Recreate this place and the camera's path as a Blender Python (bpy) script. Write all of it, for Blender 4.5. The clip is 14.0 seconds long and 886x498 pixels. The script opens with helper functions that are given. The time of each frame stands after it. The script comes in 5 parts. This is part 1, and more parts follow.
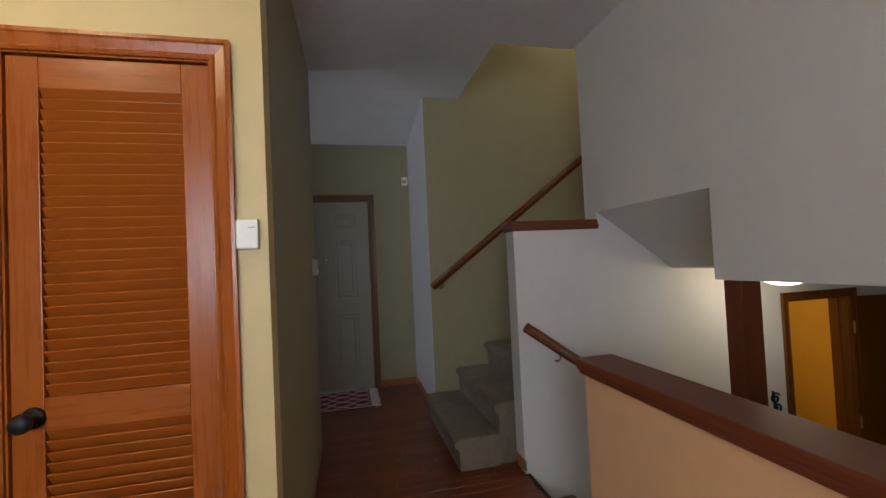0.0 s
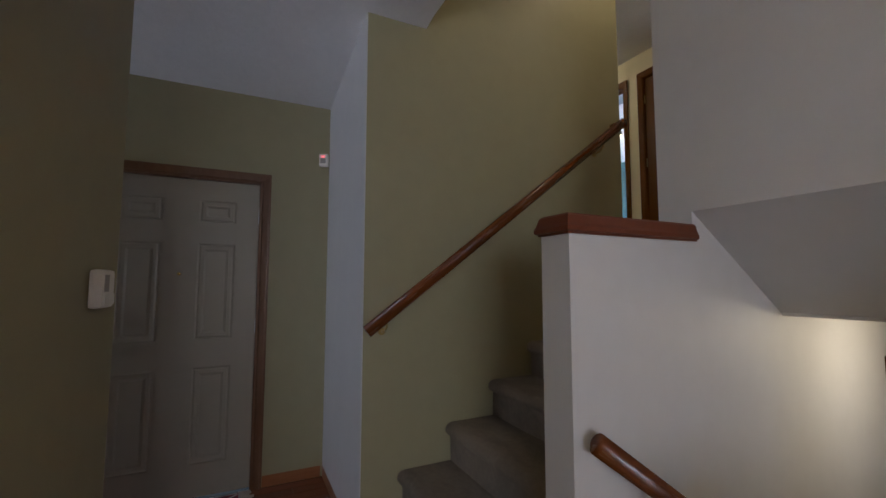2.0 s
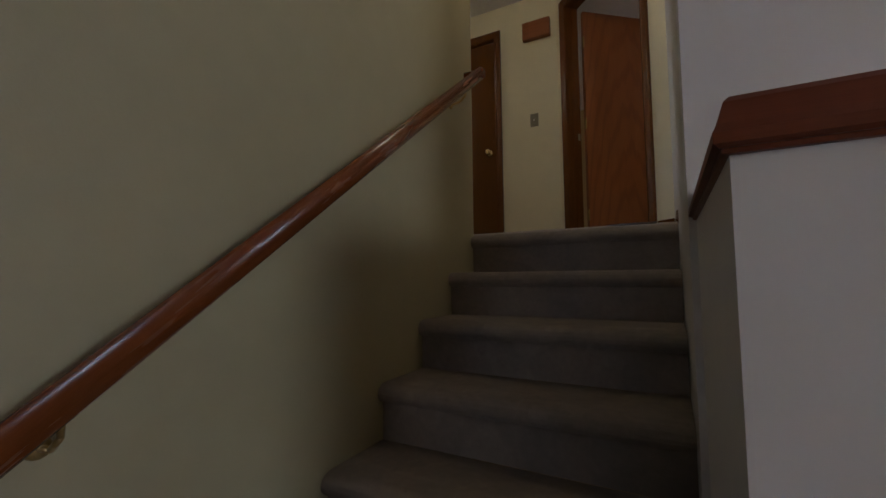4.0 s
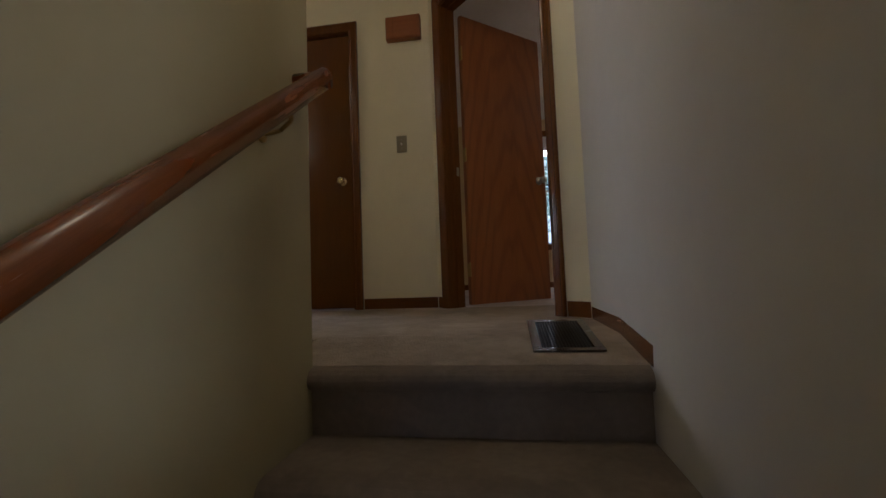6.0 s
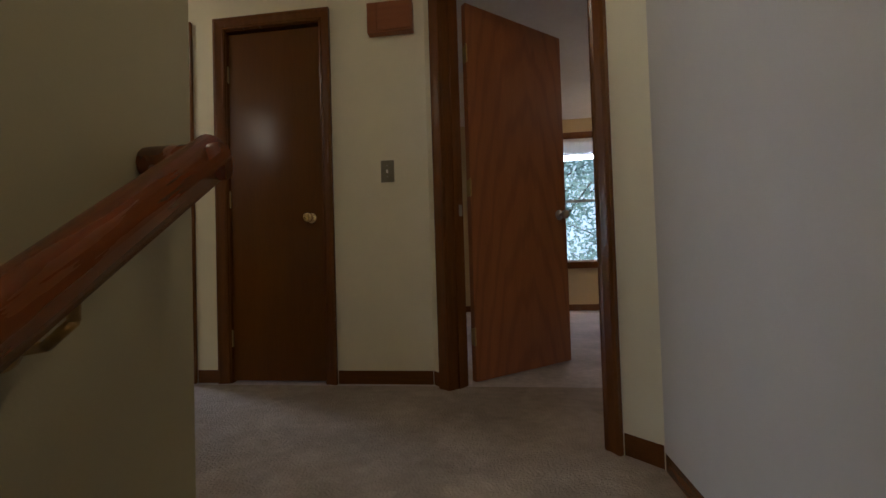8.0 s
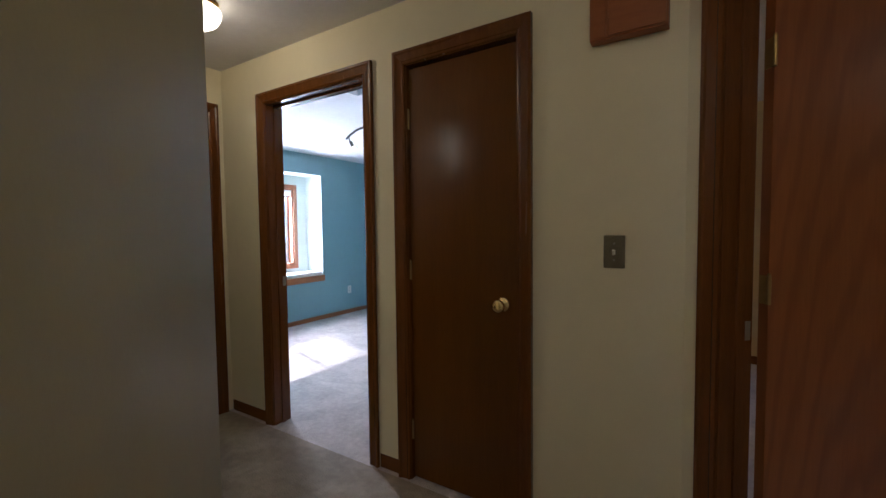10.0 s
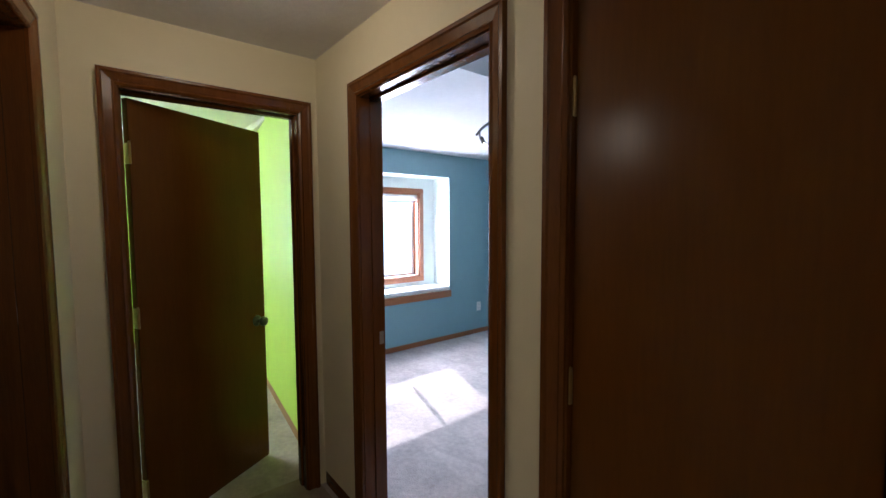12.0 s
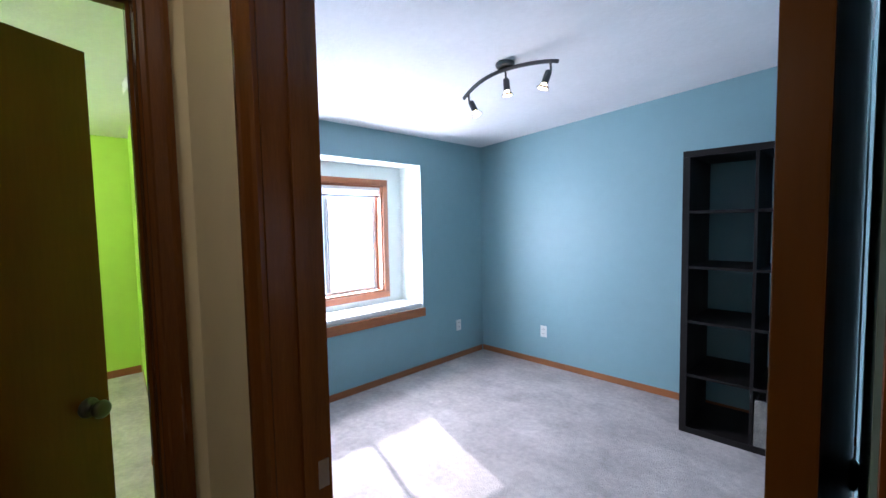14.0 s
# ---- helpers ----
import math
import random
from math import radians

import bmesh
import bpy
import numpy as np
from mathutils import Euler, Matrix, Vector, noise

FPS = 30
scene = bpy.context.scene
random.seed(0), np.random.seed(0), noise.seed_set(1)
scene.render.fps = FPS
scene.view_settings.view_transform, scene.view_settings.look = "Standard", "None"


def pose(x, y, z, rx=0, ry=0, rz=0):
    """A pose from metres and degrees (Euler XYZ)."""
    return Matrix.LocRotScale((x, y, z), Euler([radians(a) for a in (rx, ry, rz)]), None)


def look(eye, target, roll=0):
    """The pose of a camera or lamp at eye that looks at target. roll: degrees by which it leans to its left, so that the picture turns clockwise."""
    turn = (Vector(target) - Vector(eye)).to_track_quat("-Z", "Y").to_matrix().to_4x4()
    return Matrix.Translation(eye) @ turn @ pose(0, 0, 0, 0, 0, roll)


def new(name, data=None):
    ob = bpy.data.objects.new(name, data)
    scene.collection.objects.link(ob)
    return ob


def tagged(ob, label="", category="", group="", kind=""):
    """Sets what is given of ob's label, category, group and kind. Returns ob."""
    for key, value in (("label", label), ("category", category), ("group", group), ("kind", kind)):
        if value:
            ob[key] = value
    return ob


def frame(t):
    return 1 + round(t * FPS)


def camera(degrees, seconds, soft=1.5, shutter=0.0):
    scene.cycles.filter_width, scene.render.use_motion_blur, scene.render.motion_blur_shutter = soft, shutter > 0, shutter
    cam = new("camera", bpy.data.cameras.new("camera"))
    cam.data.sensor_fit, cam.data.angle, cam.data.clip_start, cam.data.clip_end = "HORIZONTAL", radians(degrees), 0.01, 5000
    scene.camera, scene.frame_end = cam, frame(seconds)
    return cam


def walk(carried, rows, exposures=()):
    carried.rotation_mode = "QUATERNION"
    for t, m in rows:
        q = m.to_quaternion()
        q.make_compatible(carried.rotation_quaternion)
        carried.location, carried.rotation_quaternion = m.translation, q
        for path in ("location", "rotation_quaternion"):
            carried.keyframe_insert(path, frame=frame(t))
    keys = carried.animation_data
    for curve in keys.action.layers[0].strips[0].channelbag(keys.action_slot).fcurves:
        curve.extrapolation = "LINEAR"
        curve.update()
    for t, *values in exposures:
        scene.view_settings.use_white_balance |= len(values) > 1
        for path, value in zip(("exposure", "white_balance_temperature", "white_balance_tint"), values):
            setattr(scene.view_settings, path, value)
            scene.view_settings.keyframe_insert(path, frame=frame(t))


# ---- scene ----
cam = camera(93.7, 14.0)
PATH = [
    (0, (3.564, -0.696, 1.337), (1.616, -0.245, 1.392), -2.7),
    (0.5, (3.184, -0.662, 1.351), (1.26, -0.124, 1.439), -2.6),
    (1, (2.803, -0.682, 1.349), (0.908, -0.052, 1.451), -1.7),
    (1.5, (2.422, -0.636, 1.33), (0.558, 0.075, 1.47), -0.6),
    (2, (2.071, -0.552, 1.351), (0.275, 0.315, 1.51), 0.1),
    (2.5, (1.743, -0.479, 1.342), (0.093, 0.638, 1.509), 0.4),
    (3, (1.434, -0.404, 1.345), (-0.034, 0.944, 1.51), 0.3),
    (3.5, (1.158, -0.300, 1.363), (-0.099, 1.247, 1.519), -0.3),
    (4, (0.926, -0.199, 1.373), (-0.025, 1.555, 1.507), -0.6),
    (4.2, (0.819, -0.155, 1.352), (-0.014, 1.659, 1.48), -0.5),
    (6.3, (0.583, 0.742, 1.929), (0.289, 2.716, 2.052), -2.3),
    (6.5, (0.563, 0.787, 1.965), (0.27, 2.762, 2.08), -2.2),
    (7, (0.525, 0.941, 2.079), (0.307, 2.926, 2.182), -1.8),
    (7.2, (0.522, 1.006, 2.104), (0.323, 2.993, 2.206), -1.7),
    (9.3, (0.325, 1.63, 2.712), (-0.358, 3.508, 2.639), -1.3),
    (9.5, (0.3, 1.681, 2.749), (-0.497, 3.514, 2.682), -1.0),
    (10, (0.189, 1.857, 2.888), (-0.886, 3.542, 2.791), -0.65),
    (10.5, (0.131, 2.034, 3.005), (-1.209, 3.514, 2.898), -0.3),
    (11, (0.035, 2.206, 3.112), (-1.41, 3.582, 2.987), -0.1),
    (11.5, (-0.193, 2.385, 3.109), (-1.679, 3.719, 2.989), -0.1),
    (12, (-0.432, 2.575, 3.113), (-1.984, 3.829, 2.98), -0.3),
    (12.5, (-0.662, 2.729, 3.119), (-2.289, 3.884, 2.968), -0.4),
    (13, (-0.895, 2.869, 3.115), (-2.522, 4.023, 2.961), -0.5),
    (13.5, (-1.109, 3.021, 3.108), (-2.638, 4.302, 2.962), -0.4),
    (14, (-1.343, 3.16, 3.089), (-2.764, 4.562, 2.963), -1.1),
]
walk(cam, [(t, look(eye, target, roll)) for t, eye, target, roll in PATH], [(0, 0.05, 6200, 9), (2, 0.1, 6050, 11), (4, 0.15, 5900, 14), (6.5, 0.15, 6050, 17), (9.5, 0.2, 5750, 16), (11, 0.15, 5850, 17), (12.5, 0.0, 5850, 20), (14, 0.05, 5850, 19)])

# ---- world, sun, large lights ----
SUN_WAY = Vector((1.0, -0.31, -0.845)).normalized()
world = bpy.data.worlds.new("sky")
scene.world = world
world.use_nodes = True
wn = world.node_tree.nodes
sky = wn.new("ShaderNodeTexSky")
sky.sky_type = "NISHITA"
sky.sun_disc = False
sky.sun_elevation = math.asin(-SUN_WAY.z)
sky.sun_rotation = math.atan2(-SUN_WAY.x, -SUN_WAY.y)
world.node_tree.links.new(sky.outputs[0], wn["Background"].inputs[0])
wn["Background"].inputs[1].default_value = 0.12


def lamp(name, kind, place, energy, colour, size=0.1, target=None, size_y=None, angle=None):
    data = bpy.data.lights.new(name, kind)
    data.energy, data.color = energy, colour
    ob = new(name, data)
    if kind == "AREA":
        data.size = size
        if size_y:
            data.shape, data.size_y = "RECTANGLE", size_y
    elif kind in ("POINT", "SPOT"):
        data.shadow_soft_size = size
    if kind == "SUN":
        data.angle = radians(0.6)
    if target is not None:
        ob.matrix_world = look(place, target)
    else:
        ob.location = place
    return ob


lamp("sun", "SUN", (-12, 6, 12), 5.0, (1.0, 0.97, 0.93), target=Vector((-12, 6, 12)) + SUN_WAY)
# sky light that falls in through the windows
lamp("window_light_blue_room", "AREA", (-4.756, 5.066, 2.94), 92, (0.85, 0.91, 1.0), 1.06, (0, 5.066, 2.94), 1.0)
lamp("window_light_green_room", "AREA", (-6.95, 2.0, 2.9), 60, (0.95, 1.0, 0.95), 1.1, (0, 1.6, 1.9), 1.2)
lamp("window_light_bedroom", "AREA", (1.47, 6.64, 3.60), 9, (0.82, 0.88, 1.0), 0.6, (1.2, 3.4, 1.7), 0.2)
# Added at an unseen window, aimed up in place of light off the ground.
lamp("window_light_living_room", "AREA", (-0.35, -4.5, 1.5), 23, (0.76, 0.82, 1.0), 1.0, (-0.35, -2.6, 3.3), 1.4)
lamp("window_light_kitchen", "AREA", (5.9, -1.6, 1.6), 41, (0.92, 0.94, 1.0), 1.6, (0, -0.6, 1.4), 1.2)
# bulbs of the lamps that the place has, and of some added to brighten rooms
lamp("bulb_hall", "POINT", (-1.85, 2.92, 3.875), 2.4, (1.0, 0.80, 0.50), 0.06)
lamp("bulb_lower", "POINT", (1.50, 1.97, 1.05), 3.6, (1.0, 0.84, 0.58), 0.12)
lamp("bulb_bedroom", "POINT", (2.34, 6.12, 2.9), 9, (1.0, 0.72, 0.38), 0.04)
lamp("bulb_lower_bath", "POINT", (0.3, 3.0, 1.0), 10, (1.0, 0.8, 0.5), 0.06)
# Added fill: no ceiling light is known in the bedroom.
lamp("fill_bedroom_ceiling", "POINT", (2.3, 4.7, 3.87), 4, (1.0, 0.84, 0.62), 0.08)
lamp("bulb_landing", "POINT", (0.46, 1.66, 3.86), 5.8, (1.0, 0.83, 0.54), 0.08)
lamp("bulb_bathroom", "POINT", (-2.1, 1.25, 3.71), 3.0, (1.0, 0.87, 0.64), 0.11)
# Strong fill added to brighten the lime walls; its fixture is unseen.
lamp("fill_green_room", "POINT", (-5.3, 2.3, 3.86), 50, (1.0, 0.97, 0.9), 0.09)
lamp("bulb_kitchen", "POINT", (3.1, -1.9, 2.6), 12, (1.0, 0.72, 0.36), 0.12)

# ---- materials ----


def material(name, colour, rough=0.6, metal=0.0, vary=0.08, scale=6.0, bump=0.0, bump_scale=200.0, stretch=(1, 1, 1), dark=None, coat=0.0, random_tint=0.0, spec=0.5):
    """A surface with large stains, fine grain and relief."""
    m = bpy.data.materials.new(name)
    m.use_nodes = True
    n, l = m.node_tree.nodes, m.node_tree.links
    b = n["Principled BSDF"]
    b.inputs["Roughness"].default_value = rough
    b.inputs["Metallic"].default_value = metal
    b.inputs["Coat Weight"].default_value = coat
    b.inputs["Specular IOR Level"].default_value = spec
    b.inputs["Coat Roughness"].default_value = 0.25
    tc = n.new("ShaderNodeTexCoord")
    mp = n.new("ShaderNodeMapping")
    mp.inputs["Scale"].default_value = stretch
    l.new(tc.outputs["Object"], mp.inputs["Vector"])
    big = n.new("ShaderNodeTexNoise")
    big.inputs["Scale"].default_value = scale
    big.inputs["Detail"].default_value = 5
    l.new(mp.outputs[0], big.inputs["Vector"])
    fine = n.new("ShaderNodeTexNoise")
    fine.inputs["Scale"].default_value = scale * 9
    fine.inputs["Detail"].default_value = 3
    l.new(mp.outputs[0], fine.inputs["Vector"])
    add = n.new("ShaderNodeMix")
    add.data_type = "FLOAT"
    add.inputs[0].default_value = 0.4
    l.new(big.outputs["Fac"], add.inputs[2])
    l.new(fine.outputs["Fac"], add.inputs[3])
    ramp = n.new("ShaderNodeValToRGB")
    ramp.color_ramp.elements[0].position, ramp.color_ramp.elements[1].position = 0.3, 0.7
    low = dark or [c * (1 - vary) for c in colour]
    high = colour if dark else [min(1, c * (1 + vary)) for c in colour]
    ramp.color_ramp.elements[0].color = (*low, 1)
    ramp.color_ramp.elements[1].color = (*high, 1)
    l.new(add.outputs[0], ramp.inputs[0])
    out = ramp.outputs[0]
    if random_tint:
        oi = n.new("ShaderNodeObjectInfo")
        mr = n.new("ShaderNodeMapRange")
        mr.inputs[3].default_value, mr.inputs[4].default_value = 1 - random_tint, 1 + random_tint
        l.new(oi.outputs["Random"], mr.inputs[0])
        hs = n.new("ShaderNodeHueSaturation")
        l.new(mr.outputs[0], hs.inputs["Value"])
        l.new(out, hs.inputs["Color"])
        out = hs.outputs[0]
    l.new(out, b.inputs["Base Color"])
    rr = n.new("ShaderNodeMapRange")
    rr.inputs[3].default_value, rr.inputs[4].default_value = max(0.02, rough - 0.08), min(1, rough + 0.08)
    l.new(big.outputs["Fac"], rr.inputs[0])
    l.new(rr.outputs[0], b.inputs["Roughness"])
    if bump:
        t = n.new("ShaderNodeTexNoise")
        t.inputs["Scale"].default_value = bump_scale
        t.inputs["Detail"].default_value = 4
        l.new(mp.outputs[0] if dark else tc.outputs["Object"], t.inputs["Vector"])
        bp = n.new("ShaderNodeBump")
        bp.inputs["Strength"].default_value = bump
        bp.inputs["Distance"].default_value = 0.01
        l.new(t.outputs["Fac"], bp.inputs["Height"])
        l.new(bp.outputs[0], b.inputs["Normal"])
    return m


def glowing(name, colour, strength):
    m = bpy.data.materials.new(name)
    m.use_nodes = True
    b = m.node_tree.nodes["Principled BSDF"]
    b.inputs["Base Color"].default_value = (0.9, 0.88, 0.82, 1)
    b.inputs["Roughness"].default_value = 0.3
    b.inputs["Emission Color"].default_value = (*colour, 1)
    b.inputs["Emission Strength"].default_value = strength
    return m


def glass(name, rough=0.0):
    m = bpy.data.materials.new(name)
    m.use_nodes = True
    b = m.node_tree.nodes["Principled BSDF"]
    b.inputs["Base Color"].default_value = (0.97, 0.99, 1, 1)
    b.inputs["Roughness"].default_value = rough
    b.inputs["Transmission Weight"].default_value = 1
    b.inputs["IOR"].default_value = 1.45
    return m


UP = (14, 14, 0.9)
ALONG_Y = (14, 0.9, 14)
ALONG_X = (0.9, 14, 14)
PAINT_OLIVE = material("olive_paint", (0.33, 0.292, 0.172), 0.55, vary=0.05, scale=1.2, bump=0.04, bump_scale=150)
PAINT_WHITE = material("white_paint", (0.65, 0.635, 0.63), 0.55, vary=0.04, scale=1.2, bump=0.04, bump_scale=150)
# Cream greyed and darkened: the stairs' cool, dim light put into the colour.
PAINT_STAIR = material("dimmed_stair_paint", (0.57, 0.535, 0.465), 0.55, vary=0.04, scale=1.2, bump=0.04, bump_scale=150)
PAINT_CREAM = material("cream_paint", (0.77, 0.71, 0.52), 0.55, vary=0.04, scale=1.2, bump=0.04, bump_scale=150)
PAINT_YELLOW = material("yellow_paint", (0.70, 0.56, 0.28), 0.55, vary=0.04, scale=1.2, bump=0.04, bump_scale=150)
PAINT_SALMON = material("salmon_paint", (0.74, 0.46, 0.26), 0.55, vary=0.04, scale=1.2, bump=0.04, bump_scale=150)
PAINT_BLUE = material("blue_paint", (0.222, 0.372, 0.405), 0.5, vary=0.04, scale=1.2, bump=0.04, bump_scale=150)
PAINT_GREEN = material("lime_paint", (0.50, 0.74, 0.10), 0.5, vary=0.04, scale=1.2, bump=0.04, bump_scale=150)
PAINT_TAN = material("tan_paint", (0.56, 0.42, 0.22), 0.55, vary=0.04, scale=1.2, bump=0.04, bump_scale=150)
PAINT_TEAL = material("teal_paint", (0.20, 0.33, 0.31), 0.5, vary=0.04, scale=1.2, bump=0.04, bump_scale=150)
PAINT_MUSTARD = material("mustard_paint", (0.62, 0.34, 0.03), 0.5, vary=0.04, scale=1.2, bump=0.04, bump_scale=150)
CEILING = material("white_ceiling", (0.78, 0.77, 0.78), 0.8, vary=0.05, scale=3, bump=0.2, bump_scale=55)
CARPET = material("grey_beige_carpet", (0.50, 0.44, 0.42), 0.95, vary=0.24, scale=3.2, bump=1.0, bump_scale=110)
# Worn copy of the rooms' carpet, browned for the hall's dim warm light.
CARPET_HALL = material("worn_dim_hall_carpet", (0.33, 0.272, 0.215), 0.95, vary=0.22, scale=2.6, bump=1.0, bump_scale=110)
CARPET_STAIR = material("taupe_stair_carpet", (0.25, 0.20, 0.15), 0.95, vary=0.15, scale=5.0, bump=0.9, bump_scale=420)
TRIM_Z = material("stained_trim_upright", (0.165, 0.056, 0.010), 0.24, scale=3, stretch=UP, dark=(0.105, 0.034, 0.006), bump=0.04, bump_scale=14, spec=0.45)
TRIM_Y = material("stained_trim_y", (0.165, 0.056, 0.010), 0.24, scale=3, stretch=ALONG_Y, dark=(0.105, 0.034, 0.006), bump=0.04, bump_scale=14, spec=0.45)
TRIM_X = material("stained_trim_x", (0.165, 0.056, 0.010), 0.24, scale=3, stretch=ALONG_X, dark=(0.105, 0.034, 0.006), bump=0.04, bump_scale=14, spec=0.45)
OAK_X = material("orange_oak_x", (0.40, 0.15, 0.05), 0.36, scale=3, stretch=ALONG_X, dark=(0.26, 0.085, 0.028), bump=0.06, bump_scale=14, coat=0.3)
OAK_Y = material("orange_oak_y", (0.40, 0.15, 0.05), 0.36, scale=3, stretch=ALONG_Y, dark=(0.26, 0.085, 0.028), bump=0.06, bump_scale=14, coat=0.3)
DOOR_VENEER = material("brown_veneer", (0.14, 0.049, 0.006), 0.22, scale=1.5, stretch=(7, 7, 0.6), dark=(0.108, 0.037, 0.005), spec=0.35)
DOOR_RED = material("red_oak_veneer", (0.36, 0.125, 0.038), 0.28, scale=1.6, stretch=(8, 8, 0.6), dark=(0.27, 0.09, 0.026), coat=0.3)


def cathedral_grain(m, strength=0.3):
    """Adds the arched figure of plain-sawn oak to a veneer."""
    n, l = m.node_tree.nodes, m.node_tree.links
    b = n["Principled BSDF"]
    old = b.inputs["Base Color"].links[0].from_socket
    tc = n.new("ShaderNodeTexCoord")
    mp = n.new("ShaderNodeMapping")
    mp.inputs["Scale"].default_value = (1.0, 1.0, 0.11)
    mp.inputs["Location"].default_value = (-0.42, 0.0, 0.4)
    l.new(tc.outputs["Object"], mp.inputs["Vector"])
    w = n.new("ShaderNodeTexWave")
    w.wave_type = "RINGS"
    w.rings_direction = "Y"
    w.inputs["Scale"].default_value = 8
    w.inputs["Distortion"].default_value = 3.5
    w.inputs["Detail"].default_value = 2
    w.inputs["Detail Scale"].default_value = 1.6
    l.new(mp.outputs[0], w.inputs["Vector"])
    mr = n.new("ShaderNodeMapRange")
    mr.inputs[1].default_value, mr.inputs[2].default_value = 0.55, 1.0
    mr.inputs[3].default_value, mr.inputs[4].default_value = 0.0, strength
    l.new(w.outputs["Fac"], mr.inputs[0])
    mix = n.new("ShaderNodeMix")
    mix.data_type = "RGBA"
    l.new(mr.outputs[0], mix.inputs[0])
    l.new(old, mix.inputs[6])
    mix.inputs[7].default_value = (0.12, 0.036, 0.015, 1)
    l.new(mix.outputs[2], b.inputs["Base Color"])
    rr = n.new("ShaderNodeMapRange")
    rr.inputs[3].default_value, rr.inputs[4].default_value = 0.28, 0.31
    l.new(w.outputs["Fac"], rr.inputs[0])
    l.new(rr.outputs[0], b.inputs["Roughness"])


cathedral_grain(DOOR_RED)


def carpet_marks(m, strength=0.16):
    """Adds the brushed patches that feet and the vacuum leave in the pile."""
    n, l = m.node_tree.nodes, m.node_tree.links
    b = n["Principled BSDF"]
    old = b.inputs["Base Color"].links[0].from_socket
    tc = n.new("ShaderNodeTexCoord")
    total = None
    for size, squash, turn, edge in ((3.0, (1, 1, 1), 0.0, 0.03), (2.6, (1.0, 2.2, 1), 0.6, 0.08), (26.0, (1, 1, 1), 0.0, 0.25)):
        mp = n.new("ShaderNodeMapping")
        mp.inputs["Scale"].default_value = squash
        mp.inputs["Rotation"].default_value = (0, 0, turn)
        l.new(tc.outputs["Object"], mp.inputs["Vector"])
        t = n.new("ShaderNodeTexNoise")
        t.inputs["Scale"].default_value = size
        t.inputs["Detail"].default_value = 4
        t.inputs["Distortion"].default_value = 0.8
        l.new(mp.outputs[0], t.inputs["Vector"])
        mr = n.new("ShaderNodeMapRange")
        mr.inputs[1].default_value, mr.inputs[2].default_value = 0.5 - edge, 0.5 + edge
        mr.inputs[3].default_value, mr.inputs[4].default_value = 1 - strength / 2, 1 + strength / 2
        l.new(t.outputs["Fac"], mr.inputs[0])
        if total is None:
            total = mr.outputs[0]
        else:
            mul = n.new("ShaderNodeMath")
            mul.operation = "MULTIPLY"
            l.new(total, mul.inputs[0])
            l.new(mr.outputs[0], mul.inputs[1])
            total = mul.outputs[0]
    hs = n.new("ShaderNodeHueSaturation")
    l.new(total, hs.inputs["Value"])
    l.new(old, hs.inputs["Color"])
    l.new(hs.outputs[0], b.inputs["Base Color"])


carpet_marks(CARPET, 0.10)
carpet_marks(CARPET_HALL, 0.12)
carpet_marks(CARPET_STAIR, 0.12)
LOUVRE = material("orange_pine", (0.41, 0.105, 0.011), 0.28, scale=3, stretch=UP, dark=(0.29, 0.07, 0.008), bump=0.05, bump_scale=14, coat=0.1, spec=0.45)
LOUVRE_X = material("orange_pine_slat", (0.41, 0.105, 0.011), 0.28, scale=3, stretch=ALONG_X, dark=(0.29, 0.07, 0.008), bump=0.05, bump_scale=14, coat=0.1, spec=0.45)
CAP_X = material("mahogany_cap_x", (0.16, 0.042, 0.018), 0.40, scale=3, stretch=ALONG_X, dark=(0.125, 0.032, 0.013), spec=0.35)
CAP_Z = material("mahogany_post", (0.14, 0.036, 0.017), 0.40, scale=3, stretch=UP, dark=(0.10, 0.026, 0.012), spec=0.35)
RAIL = material("rail_varnish", (0.165, 0.046, 0.010), 0.26, scale=3, stretch=ALONG_Y, dark=(0.11, 0.03, 0.007), coat=0.1)
HINGE = material("dull_brass", (0.40, 0.28, 0.11), 0.4, 0.9, vary=0.15, scale=30)
PLANK = material("cherry_floor_plank", (0.22, 0.050, 0.014), 0.30, scale=3, stretch=ALONG_Y, dark=(0.13, 0.028, 0.008), bump=0.05, bump_scale=14, coat=0.25, random_tint=0.22)
GAP = material("dark_joint", (0.02, 0.012, 0.008), 0.8)
# White door darkened to beige: the entry's shade is put into the colour.
DOOR_WHITE = material("shaded_white_door", (0.33, 0.29, 0.235), 0.45, vary=0.03, scale=2)
PLASTIC = material("white_plastic", (0.80, 0.78, 0.73), 0.35, vary=0.03)
PLASTIC_GREY = material("grey_plastic", (0.35, 0.34, 0.32), 0.4)
BRASS = material("polished_brass", (0.83, 0.62, 0.28), 0.22, 1.0, vary=0.1, scale=20)
NICKEL = material("brushed_nickel", (0.45, 0.44, 0.42), 0.34, 1.0, vary=0.1, scale=30)
DARK_METAL = material("dark_grey_metal", (0.10, 0.10, 0.105), 0.35, 0.9, vary=0.1, scale=30)
PEWTER = material("aged_pewter_plate", (0.30, 0.27, 0.21), 0.38, 0.9, vary=0.15, scale=25)
VENT_METAL = material("bronze_vent_metal", (0.14, 0.13, 0.125), 0.25, 0.8, vary=0.15, scale=25)
BLACK = material("black_iron", (0.012, 0.012, 0.012), 0.45, 0.3)
BLACKBROWN = material("black_brown_laminate", (0.010, 0.008, 0.008), 0.45, vary=0.2, scale=4, spec=0.25)
VINYL = material("white_vinyl", (0.82, 0.82, 0.82), 0.35, vary=0.02)
BLIND = material("white_blind", (0.80, 0.80, 0.78), 0.6, vary=0.03)
